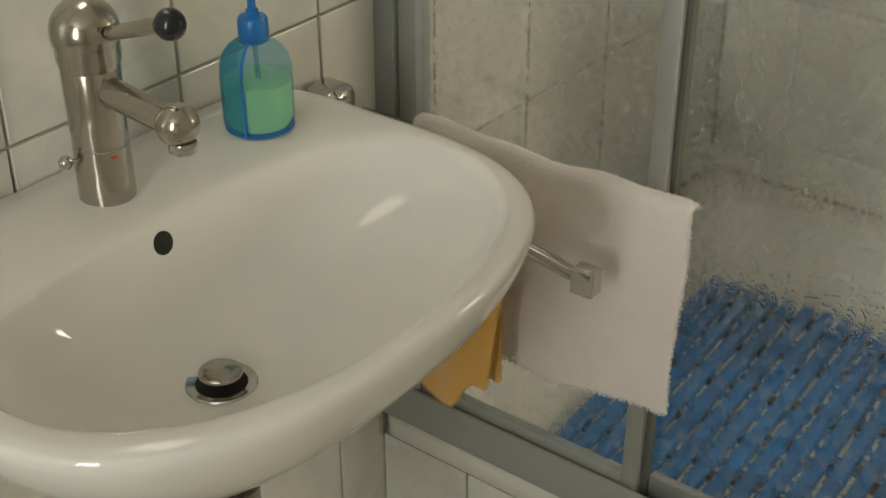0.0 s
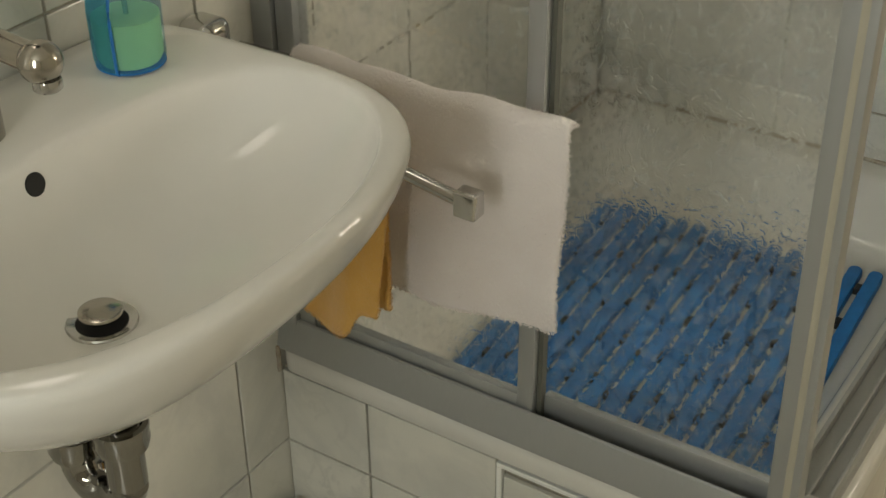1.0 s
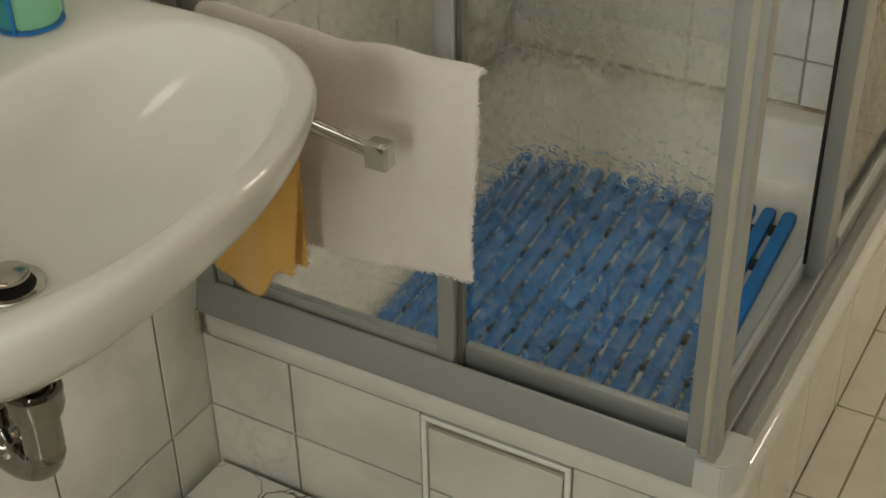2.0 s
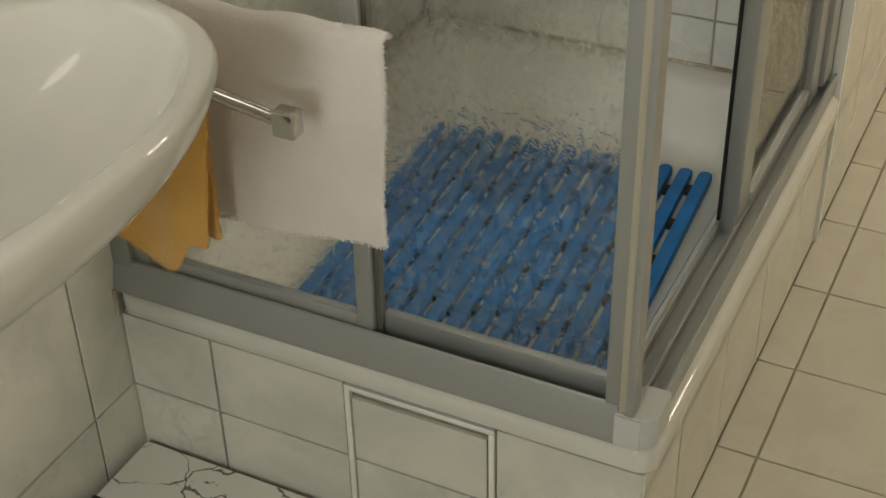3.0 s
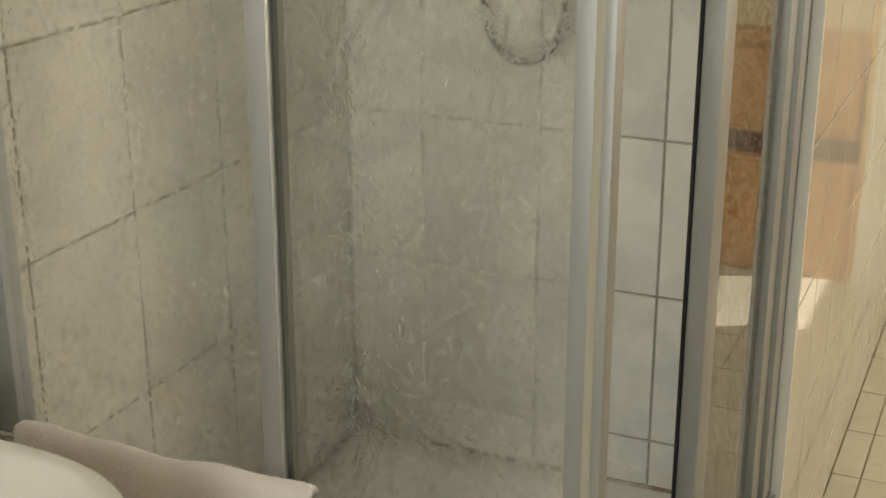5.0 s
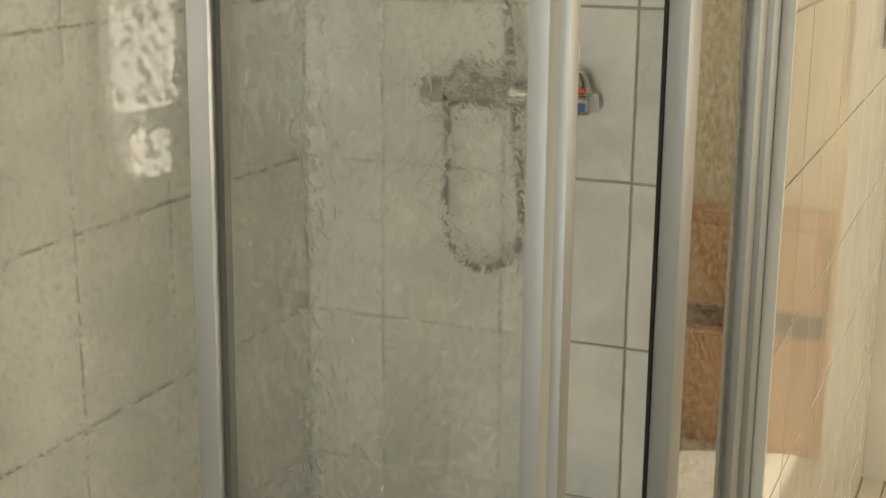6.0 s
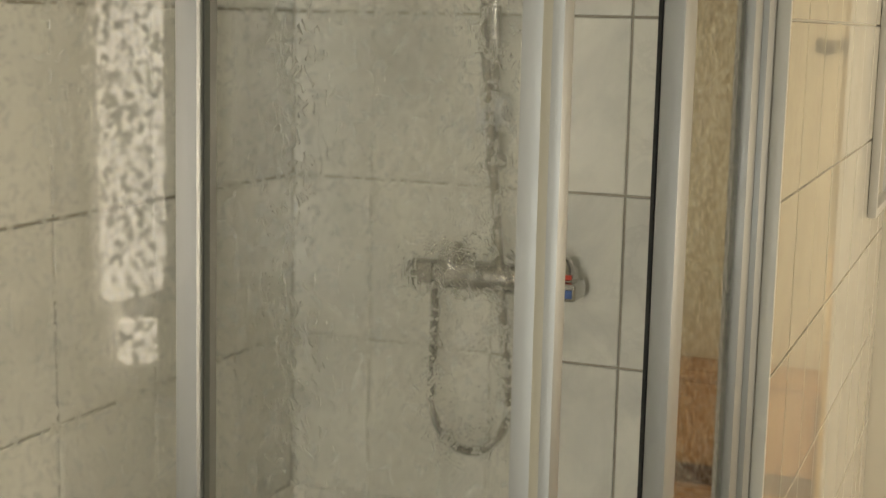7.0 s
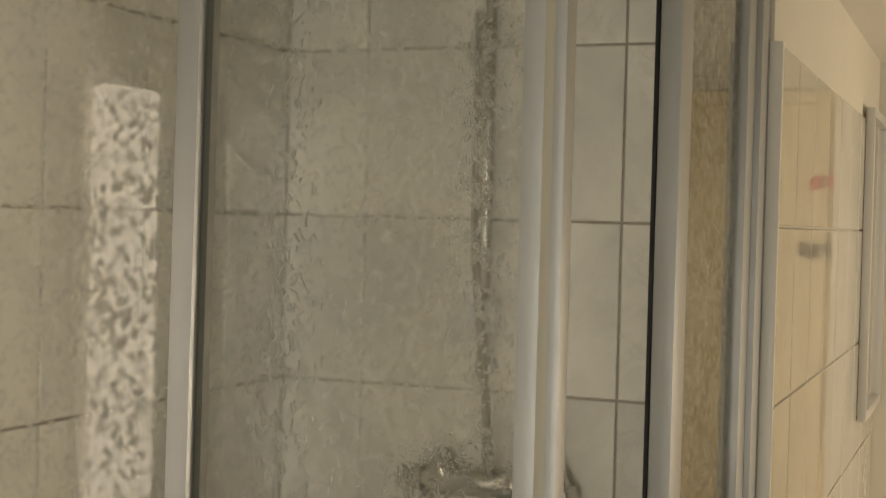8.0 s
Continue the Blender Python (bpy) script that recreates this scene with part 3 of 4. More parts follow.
def pile(root, cloth, mat, count, length, seed):
    """Loops of the terry along the outline and over the face, as short tufts."""
    rng = random.Random(seed)
    me = cloth.data
    bm = bmesh.new()
    faces = list(me.polygons)
    areas = np.cumsum([f.area for f in faces])
    for _ in range(count):
        f = faces[int(np.searchsorted(areas, rng.random() * areas[-1]))]
        a, b, c, d = (me.vertices[i].co for i in f.vertices)
        u, w = rng.random(), rng.random()
        p = a.lerp(b, u).lerp(d.lerp(c, u), w)
        nrm = f.normal * (1 if rng.random() < 0.7 else -1)
        side = Vector((rng.gauss(0, 1), rng.gauss(0, 1), rng.gauss(0, 1)))
        base = p + nrm * 0.0030
        tip = base + (nrm + 0.55 * side.normalized()).normalized() * length * rng.uniform(0.6, 1.2)
        t = nrm.cross(side).normalized() * 0.0007
        bm.faces.new((bm.verts.new(base - t), bm.verts.new(base + t), bm.verts.new(tip + t * 0.4), bm.verts.new(tip - t * 0.4)))
    rim = {}
    for poly in faces:
        vs = list(poly.vertices)
        for k in range(4):
            key = tuple(sorted((vs[k], vs[(k + 1) % 4])))
            rim[key] = rim.get(key, 0) + 1
    centre = sum((v.co for v in me.vertices), Vector()) / len(me.vertices)
    for (i, j), uses in rim.items():
        if uses > 1:
            continue
        a, b = me.vertices[i].co, me.vertices[j].co
        out = (a + b) / 2 - centre
        along = (b - a).normalized()
        out = (out - out.dot(along) * along)
        out.y *= 0.2
        out.normalize()
        for _ in range(11):
            p = a.lerp(b, rng.random()) + Vector((0, rng.uniform(-0.003, 0.003), 0))
            tip = p + (out + 0.6 * Vector((rng.gauss(0, 1), rng.gauss(0, 1), rng.gauss(0, 1))).normalized()).normalized() * length * rng.uniform(0.8, 2.2)
            t = along * 0.0008
            bm.faces.new((bm.verts.new(p - t), bm.verts.new(p + t), bm.verts.new(tip + t * 0.5), bm.verts.new(tip - t * 0.5)))
    me2 = bpy.data.meshes.new("nap")
    bm.to_mesh(me2)
    bm.free()
    me2.materials.append(mat)
    ob = new("nap", me2)
    ob.parent = root
    tagged(ob, "short fluffy terry nap", "", "", "stuff")


towel_rail()
towel, cloth = hung_cloth(
    "hand_towel", "off-white terry hand towel hung over the chrome rail", WHITE_TERRY, 0.095, 0.446, -0.030,
    lambda u: 0.7620 + 0.003 * math.sin(u * 9 + 0.5) + 0.002 * math.sin(u * 21),
    lambda u: 0.262 - 0.014 * min(1, max(0, (u - 0.25) / 0.30)) + 0.003 * math.sin(u * 11) - 0.006 * max(0, (u - 0.93) / 0.07) ** 2,
    lambda u: 0.17, 0.006,
    lambda u, f: min(1, f * 8) * (0.006 * math.sin(u * 7.0 + f * 5) - 0.005 * u * f * 4 + 0.004 * math.sin(u * 15 + 2) * min(1, f * 6)),
    lambda k, f: (0.012 * f * 4 if k == 0 else -0.004 * min(1, f * 12) + 0.003 * math.sin(f * 26)))
pile(towel, cloth, WHITE_TERRY, 9000, 0.0015, 5)


def cloth_fall(u):
    """Front layer falls low in the middle; the folded inner layer ends higher."""
    return 0.222 + 0.026 * math.sin(min(1.0, u / 0.72) * 2.7) - 0.045 / (1 + math.exp(-(u - 0.78) * 38))


small, cloth2 = hung_cloth(
    "wash_cloth", "mustard yellow wash cloth folded over the chrome rail", YELLOW_TERRY, 0.135, 0.283, -0.108,
    lambda u: 0.744 - 0.168 * (0.125 + 0.155 * u) + 0.0105,
    cloth_fall,
    lambda u: 0.19, 0.006,
    lambda u, f: min(1, f * 10) * (-0.004 + 0.010 * math.cos((u - 0.33) * 6) + 0.009 / (1 + math.exp(-(u - 0.76) * 30))),
    lambda k, f: (-0.010 * f * 2 if k == 0 else -0.130 * f))
pile(small, cloth2, YELLOW_TERRY, 3500, 0.0009, 6)


# ---- the shower ----
TRAY_X, TRAY_Y = 0.749, -0.005
FRAME_TOP = 2.0


def shower_tray():
    root = thing("shower_tray", (0.36, 0.45, 0.0), "white square shower tray on a tiled plinth", "shower tray")

    def loop(x0, x1, y0, y1, r, z, n=8):
        pts = []
        for cx, cy, a0 in ((x1 - r, y1 - r, 0), (x0 + r, y1 - r, 90), (x0 + r, y0 + r, 180), (x1 - r, y0 + r, 270)):
            for k in range(n + 1):
                a = radians(a0 + 90 * k / n)
                pts.append(Vector((cx + r * math.cos(a), cy + r * math.sin(a), z)))
        return pts

    X0, Y1 = 0.001, Y_S - 0.001
    loops = [
        loop(X0, TRAY_X - 0.003, TRAY_Y + 0.003, Y1, 0.022, 0.2555),
        loop(X0, TRAY_X, TRAY_Y, Y1, 0.024, 0.258),
        loop(X0, TRAY_X, TRAY_Y, Y1, 0.024, 0.279),
        loop(X0, TRAY_X - 0.003, TRAY_Y + 0.003, Y1, 0.022, 0.287),
        loop(X0 + 0.004, TRAY_X - 0.010, TRAY_Y + 0.010, Y1 - 0.002, 0.02, 0.291),
        loop(X0 + 0.05, TRAY_X - 0.075, TRAY_Y + 0.07, Y1 - 0.04, 0.05, 0.291),
        loop(X0 + 0.058, TRAY_X - 0.083, TRAY_Y + 0.078, Y1 - 0.048, 0.055, 0.287),
        loop(X0 + 0.065, TRAY_X - 0.09, TRAY_Y + 0.085, Y1 - 0.055, 0.06, 0.275),
        loop(X0 + 0.085, TRAY_X - 0.11, TRAY_Y + 0.105, Y1 - 0.085, 0.07, 0.198),
        loop(X0 + 0.10, TRAY_X - 0.125, TRAY_Y + 0.12, Y1 - 0.105, 0.07, 0.179),
        loop(X0 + 0.13, TRAY_X - 0.155, TRAY_Y + 0.15, Y1 - 0.135, 0.06, 0.174),
    ]
    bm = bmesh.new()
    rings(bm, loops, close_start=False)
    under(root, "basin", bm, TRAY_WHITE, "", 50)
    bm = bmesh.new()
    lathe(bm, [(0.1742, 0.0), (0.1742, 0.045), (0.1755, 0.043), (0.176, 0.0)], (0.36, 0.12 + 0.06, 0), 32)
    under(root, "waste_cover", bm, CHROME)
    # plinth behind the tiles
    bm = bmesh.new()
    box(bm, 0.0, X_R - 0.007, 0.007, 0.03, 0, 0.2535)
    under(root, "plinth_front", bm, GROUT, "", 0)
    bm = bmesh.new()
    box(bm, X_R - 0.03, X_R - 0.007, 0.03, Y_S, 0, 0.2535)
    under(root, "plinth_side", bm, GROUT, "", 0)
    return root


tray = shower_tray()


def shower_mat():
    root = thing("shower_mat", (0.36, 0.45, 0.175), "blue plastic slatted duckboard lying in the shower tray", "duckboard")
    turn = Matrix.Translation((0.36, 0.45, 0)) @ pose(0, 0, 0, 0, 0, 3) @ Matrix.Translation((-0.36, -0.45, 0))

    pitch, count, x_first = 0.0325, 15, 0.142
    y0, y1 = 0.13, 0.745
    first = None
    for k in range(count):
        x = x_first + pitch * k
        if first is None:
            bm = bmesh.new()
            w = 0.0110
            n = 8
            top, low = [], []
            for cy, a0 in ((y1 - 0.010, 0), (y0 + 0.010, 180)):
                for j in range(n + 1):
                    a = radians(a0 + 180 * j / n)
                    top.append((w * math.cos(a), cy + 0.010 * math.sin(a)))
            loops = [[Vector((x + px, py, z)) for px, py in top] for z in (0.1768, 0.1885)]
            loops.append([Vector((x + px * 0.88, 0.4375 + (py - 0.4375) * 0.994, 0.1905)) for px, py in top])
            rings(bm, loops)
            bm.transform(turn)
            first = under(root, "slat", bm, BLUE, "", 40)
        else:
            o = new("slat", first.data)
            o.parent = root
            o.location = turn.to_3x3() @ Vector((pitch * k, 0, 0))
    pad = None
    for k in range(count - 1):
        for j in range(6):
            x, y = x_first + pitch * (k + 0.5), y0 + 0.05 + j * (y1 - y0 - 0.10) / 5 + 0.012 * ((k * 7 + j * 3) % 3 - 1)
            p = turn @ Vector((x, y, 0))
            if pad is None:
                bm = bmesh.new()
                box(bm, -0.0055, 0.0055, -0.0095, 0.0095, 0.1745, 0.1862, 0.0015, 1)
                pad = part("joint_pad", bm, BLACK_RUBBER, root, "", 0)
                pad.location = p - root.location
            else:
                o = new("joint_pad", pad.data)
                o.parent = root
                o.location = p - root.location


shower_mat()


def shower_enclosure():
    root = thing("shower_enclosure", (0.70, 0.02, 0.29), "aluminium framed corner shower enclosure with hammered glass, door half open", "shower cabin")
    # bottom rails
    slab(root, "bottom_rail", 0.0, 0.705, 0.012, 0.052, 0.2905, 0.312, ALU, 0.002)
    bm = bmesh.new()
    face = [(-0.0045, 0.2908), (0.0115, 0.2908), (0.0115, 0.3385), (0.0085, 0.3405), (0.0060, 0.3385), (-0.0045, 0.2970)]
    rings(bm, [[Vector((x, y, z)) for y, z in face] for x in (0.0005, 0.699)])
    under(root, "rail_face", bm, ALU, "sloping aluminium rail face")
    slab(root, "rail_lip", 0.0, 0.705, 0.044, 0.050, 0.312, 0.326, ALU, 0.0015)
    slab(root, "bottom_rail", 0.684, 0.737, 0.045, Y_S - 0.002, 0.2905, 0.310, ALU, 0.002)
    slab(root, "rail_lip", 0.684, 0.690, 0.05, Y_S - 0.002, 0.310, 0.326, ALU, 0.0015)
    slab(root, "rail_lip", 0.709, 0.714, 0.05, Y_S - 0.002, 0.310, 0.324, ALU, 0.0015)
    slab(root, "rail_lip", 0.732, 0.737, 0.05, Y_S - 0.002, 0.310, 0.326, ALU, 0.0015)
    # corner cap
    bm = bmesh.new()
    pts = [(0.699, -0.006), (0.732, -0.006), (0.746, 0.009), (0.746, 0.058), (0.715, 0.058), (0.705, 0.030), (0.699, 0.030)]
    rings(bm, [[Vector((x, y, z)) for x, y in pts] for z in (0.2906, 0.337)])
    bmesh.ops.bevel(bm, geom=bm.edges[:], offset=0.002, segments=2, affect="EDGES")
    under(root, "corner_cap", bm, CAP_PLASTIC, "grey plastic corner cap")
    # top rails, above the view
    slab(root, "top_rail", 0.0, 0.73, 0.0, 0.05, FRAME_TOP - 0.04, FRAME_TOP, ALU, 0.002)
    slab(root, "top_rail", 0.684, 0.737, 0.05, Y_S - 0.002, FRAME_TOP - 0.04, FRAME_TOP, ALU, 0.002)
    # profile on the tiled wall
    prof = slab(root, "wall_profile", 0.0, 0.030, 0.004, 0.046, 0.313, FRAME_TOP - 0.041, ALU, 0.002)
    slab(root, "wall_profile", 0.031, 0.058, 0.010, 0.040, 0.313, FRAME_TOP - 0.041, ALU, 0.004)
    # fixed pane
    fixed = thing("fixed_pane", (0, 0, 0), "", "")
    fixed.parent = root
    fixed.location = (0.2 - 0.70, 0.0, 0.03)
    slab(fixed, "glass", 0.055, 0.374, 0.0185, 0.0225, 0.34, FRAME_TOP - 0.05, GLASS)
    slab(fixed, "bottom_frame", 0.058, 0.3625, 0.0125, 0.028, 0.330, 0.356, ALU, 0.002)
    slab(fixed, "edge_frame", 0.363, 0.384, 0.011, 0.030, 0.316, FRAME_TOP - 0.041, ALU, 0.001, lean=0.009)
    # sliding pane towards the corner
    sash = thing("sliding_pane", (0, 0, 0), "", "")
    sash.parent = root
    sash.location = (0.5 - 0.70, 0.0, 0.03)
    slab(sash, "edge_seal", 0.3845, 0.3905, 0.022, 0.033, 0.318, FRAME_TOP - 0.041, GREY_SEAL, lean=0.009)
    slab(sash, "glass", 0.386, 0.688, 0.0340, 0.0380, 0.345, FRAME_TOP - 0.05, GLASS)
    slab(sash, "bottom_frame", 0.391, 0.6835, 0.029, 0.043, 0.3125, 0.356, ALU, 0.002)
    # corner post: face, seal and return of the sliding frames
    post = thing("corner_post", (0, 0, 0), "", "")
    post.parent = root
    post.location = (0.0, 0.0, 0.05)
    slab(post, "post_face", 0.684, 0.7020, 0.006, 0.046, 0.338, FRAME_TOP - 0.041, ALU, 0.001)
    slab(post, "post_seal", 0.7025, 0.7115, -0.001, 0.030, 0.338, FRAME_TOP - 0.041, CREAM_SEAL, 0.002)
    slab(post, "post_return", 0.712, 0.7215, -0.006, 0.018, 0.338, FRAME_TOP - 0.041, ALU, 0.001)
    # door on the passage side, slid half open
    door = thing("sliding_door", (0, 0, 0), "", "")
    door.parent = root
    door.location = (0.0, 0.6, 0.03)
    slab(door, "door_seal", 0.684, 0.6885, 0.430, 0.446, 0.316, FRAME_TOP - 0.041, BLACK_RUBBER, 0.001)
    slab(door, "door_stile", 0.689, 0.713, 0.430, 0.485, 0.306, FRAME_TOP - 0.041, ALU, 0.003)
    slab(door, "door_stile", 0.697, 0.7185, 0.800, 0.854, 0.316, FRAME_TOP - 0.041, ALU, 0.0015)
    slab(door, "bottom_frame", 0.698, 0.716, 0.485, 0.800, 0.327, 0.346, ALU, 0.002)
    slab(door, "glass", 0.705, 0.709, 0.480, 0.804, 0.340, FRAME_TOP - 0.05, SIDE_GLASS)
    slab(root, "wall_profile", 0.686, 0.7265, 0.8545, Y_S - 0.002, 0.3262, FRAME_TOP - 0.041, ALU, 0.0015)
    return root


shower_enclosure()


def shower_mixer():
    root = thing("shower_mixer", (0.34, Y_S, 1.25), "chrome wall mounted shower mixer with a hose", "shower tap")
    y = 0.862
    bm = bmesh.new()
    lathe(bm, [(0.225, 0.0), (0.225, 0.017), (0.228, 0.019), (0.262, 0.019), (0.264, 0.016), (0.270, 0.016), (0.272, 0.0225), (0.418, 0.0225), (0.420, 0.016), (0.426, 0.016), (0.428, 0.019), (0.472, 0.020), (0.476, 0.017), (0.476, 0.0)], (0, y, 1.252), 32, "x")
    body = under(root, "valve_body", bm, CHROME)
    bm = bmesh.new()
    box(bm, 0.442, 0.486, y - 0.034, y + 0.020, 1.232, 1.258, 0.006, 3)
    under(root, "handle", bm, CHROME)
    bm = bmesh.new()
    lathe(bm, [(1.258, 0.020), (1.276, 0.019), (1.288, 0.012), (1.292, 0.0)], (0.455, y, 0), 24)
    h = under(root, "handle_dome", bm, CHROME)
    slab(h, "hot_mark", 0.452, 0.476, y - 0.0215, y - 0.017, 1.262, 1.268, RED, 0.0, "red temperature mark")
    slab(root, "cold_mark", 0.452, 0.482, y - 0.0365, y - 0.033, 1.238, 1.250, BLUE_MARK)
    bm = bmesh.new()
    lathe(bm, [(1.262, 0.022), (1.285, 0.021), (1.298, 0.012), (1.300, 0.0)], (0.292, y, 0), 24)
    under(root, "diverter", bm, CHROME)
    for x in (0.272, 0.422):
        bm = bmesh.new()
        lathe(bm, [(Y_S - 0.001, 0.030), (Y_S - 0.006, 0.029), (Y_S - 0.014, 0.018), (y, 0.014)], (x, 0, 1.252), 28, "y")
        for v in bm.verts:
            v.co = Vector((x + (v.co.x - x), v.co.y, v.co.z))
        under(root, "wall_rosette", bm, CHROME)
    # ribbed hose: down, round and up to the riser
    pts = []
    for k in range(60):
        u = k / 59
        if u < 0.28:
            w = u / 0.28
            pts.append(Vector((0.266 + 0.002 * math.sin(w * 5), y - 0.012, 1.235 - 0.17 * w)))
        elif u < 0.62:
            a = math.pi * (u - 0.28) / 0.34
            pts.append(Vector((0.327 - 0.060 * math.cos(a), y - 0.012 - 0.006 * math.sin(a), 1.065 - 0.072 * math.sin(a))))
        else:
            w = (u - 0.62) / 0.38
            pts.append(Vector((0.387 - 0.05 * min(1, w * 1.6), y - 0.012 - 0.012 * w, 1.065 + 0.86 * w)))
    fine = []
    for a, b in zip(pts, pts[1:]):
        for j in range(5):
            fine.append(a.lerp(b, j / 5))
    bm = bmesh.new()
    tube(bm, fine, [0.0072 if k % 2 else 0.0058 for k in range(len(fine))], 10)
    under(root, "hose", bm, CHROME, "ribbed chrome hose")


def shower_riser():
    root = thing("riser_rail", (0.345, Y_S, 1.38), "chrome riser rail with sliding holder on the shower wall", "shower rail")
    bm = bmesh.new()
    lathe(bm, [(1.40, 0.0), (1.40, 0.0085), (1.985, 0.0085), (1.985, 0.0)], (0.338, 0.885, 0), 18)
    under(root, "rail", bm, CHROME)
    for z in (1.415, 1.97):
        bm = bmesh.new()
        tube(bm, [(0.338, 0.885, z), (0.338, Y_S - 0.001, z)], [0.012, 0.015], 18)
        under(root, "bracket", bm, CHROME)
    bm = bmesh.new()
    box(bm, 0.318, 0.362, 0.862, 0.900, 1.462, 1.512, 0.010, 3)
    under(root, "slider", bm, CAP_PLASTIC, "grey sliding holder")


shower_mixer()
shower_riser()


def silicone_bead():
    m = grout_material("old_silicone", (0.50, 0.46, 0.38), (0.16, 0.09, 0.04))
    root = thing("silicone_bead", (0.0, 0.0, 0.25), "old stained silicone bead in the corner of the tray", "sealant")
    bm = bmesh.new()
    tube(bm, [(0.001, -0.005, z / 1000) for z in range(252, 300, 6)], [0.0035 + 0.0015 * noise.noise((z * 0.13, 2, 5)) for z in range(252, 300, 6)], 8)
    under(root, "bead", bm, m)
    bm = bmesh.new()
    tube(bm, [(x / 100, Y_S - 0.001, 0.2925) for x in range(0, 68, 4)], [0.004 + 0.001 * noise.noise((x * 0.2, 1, 1)) for x in range(0, 68, 4)], 8)
    under(root, "rear_bead", bm, m)
    bm = bmesh.new()
    tube(bm, [(0.001, y / 100, 0.2925) for y in range(5, 92, 4)], [0.004 + 0.001 * noise.noise((y * 0.2, 4, 1)) for y in range(5, 92, 4)], 8)
    under(root, "side_bead", bm, m)


silicone_bead()


# ---- floor things ----
def bathroom_scale():
    root = thing("bathroom_scale", (0.16, -0.16, 0.0), "flat bathroom scale with a white marble print, against the plinth", "scale")
    x0, x1, y0, y1 = 0.013, 0.300, -0.300, -0.010
    slab(root, "base", x0 + 0.012, x1 - 0.012, y0 + 0.012, y1 - 0.012, 0.0005, 0.016, BLACK_PLASTIC, 0.004)
    m = material("marble_print", (0.78, 0.76, 0.70), 0.25)
    v = coords(m, True)
    lines = node(m, "ShaderNodeTexVoronoi", Scale=9.0)
    lines.feature = "DISTANCE_TO_EDGE"
    warp = node(m, "ShaderNodeVectorMath")
    warp.operation = "MULTIPLY_ADD"
    nz = node(m, "ShaderNodeTexNoise", Scale=11.0, Detail=6.0)
    wire(m, v, nz.inputs["Vector"])
    wire(m, nz.outputs["Color"], warp.inputs[0])
    warp.inputs[1].default_value = (0.13, 0.13, 0.13)
    wire(m, v, warp.inputs[2])
    wire(m, warp.outputs[0], lines.inputs["Vector"])
    crack = ramp(m, lines.outputs["Distance"], [(0.006, (1, 1, 1)), (0.022, (0, 0, 0))])
    spots = ramp(m, noise_of(m, v, 7.0, 4), [(0.38, (0, 0, 0)), (0.48, (1, 1, 1))])
    fac = mixed(m, "MULTIPLY", crack, spots, 1.0)
    wire(m, mixed(m, "MIX", (0.78, 0.76, 0.70), (0.16, 0.14, 0.11), fac), m.node_tree.nodes["Principled BSDF"].inputs["Base Color"])
    slab(root, "platform", x0, x1, y0, y1, 0.0165, 0.034, m, 0.006, "white platform with grey veined print", 3)
    slab(root, "corner_grip", x0 - 0.001, x0 + 0.05, y0 + 0.13, y0 + 0.17, 0.012, 0.0352, BLACK_PLASTIC, 0.003)


bathroom_scale()


# ---- the end of the passage ----
def corner_trim():
    bm = bmesh.new()
    box(bm, X_R - 0.012, X_R + 0.006, Y_S + 0.0005, Y_S + 0.0115, 0.0, 1.876, 0.002)
    ob = part("corner_trim", bm, WHITE_TRIM)
    tagged(ob, "white plastic edge trim on the tiled wall corner", "trim", "", "structure")


def passage_door():
    root = thing("door_1", (1.3, Y_END, 0), "plain cream lacquered door at the end of the passage", "door", "", "structure")
    slab(root, "leaf", 0.895, 1.70, Y_END - 0.035, Y_END - 0.002, 0.008, 1.97, DOOR_PAINT, 0.003)
    slab(root, "casing", PIER_X + 0.001, 0.894, Y_END - 0.02, Y_END - 0.002, 0.0, 2.01, DOOR_PAINT, 0.003)
    slab(root, "casing", 1.701, 1.74, Y_END - 0.02, Y_END - 0.002, 0.0, 2.01, DOOR_PAINT, 0.003)
    slab(root, "casing", 0.894, 1.701, Y_END - 0.02, Y_END - 0.002, 1.971, 2.01, DOOR_PAINT, 0.003)


def coat_hooks():
    for z, mat, label, xs in ((1.738, RED, "row of small red wall hooks on the cream door", (0.866, 0.912)),
                              (1.552, BLACK_PLASTIC, "row of small black wall hooks on the cream door", (0.866, 0.912, 0.952))):
        root = thing("hook_rack", (xs[0], Y_END - 0.04, z), label, "hooks", "hook racks on the door")
        for k, x in enumerate(xs):
            w = 0.030 if k < 2 else 0.014
            bm = bmesh.new()
            loops = [[Vector((x + dx, Y_END - 0.0352 - d, z + dz + 0.012 * (0.5 - k % 2) * (dx / w))) for dx, dz in ((0, 0), (w, 0), (w, h), (0, h))] for d, h in ((0.0, 0.036), (0.012, 0.036), (0.020, 0.020))]
            rings(bm, loops)
            under(root, "hook", bm, mat)


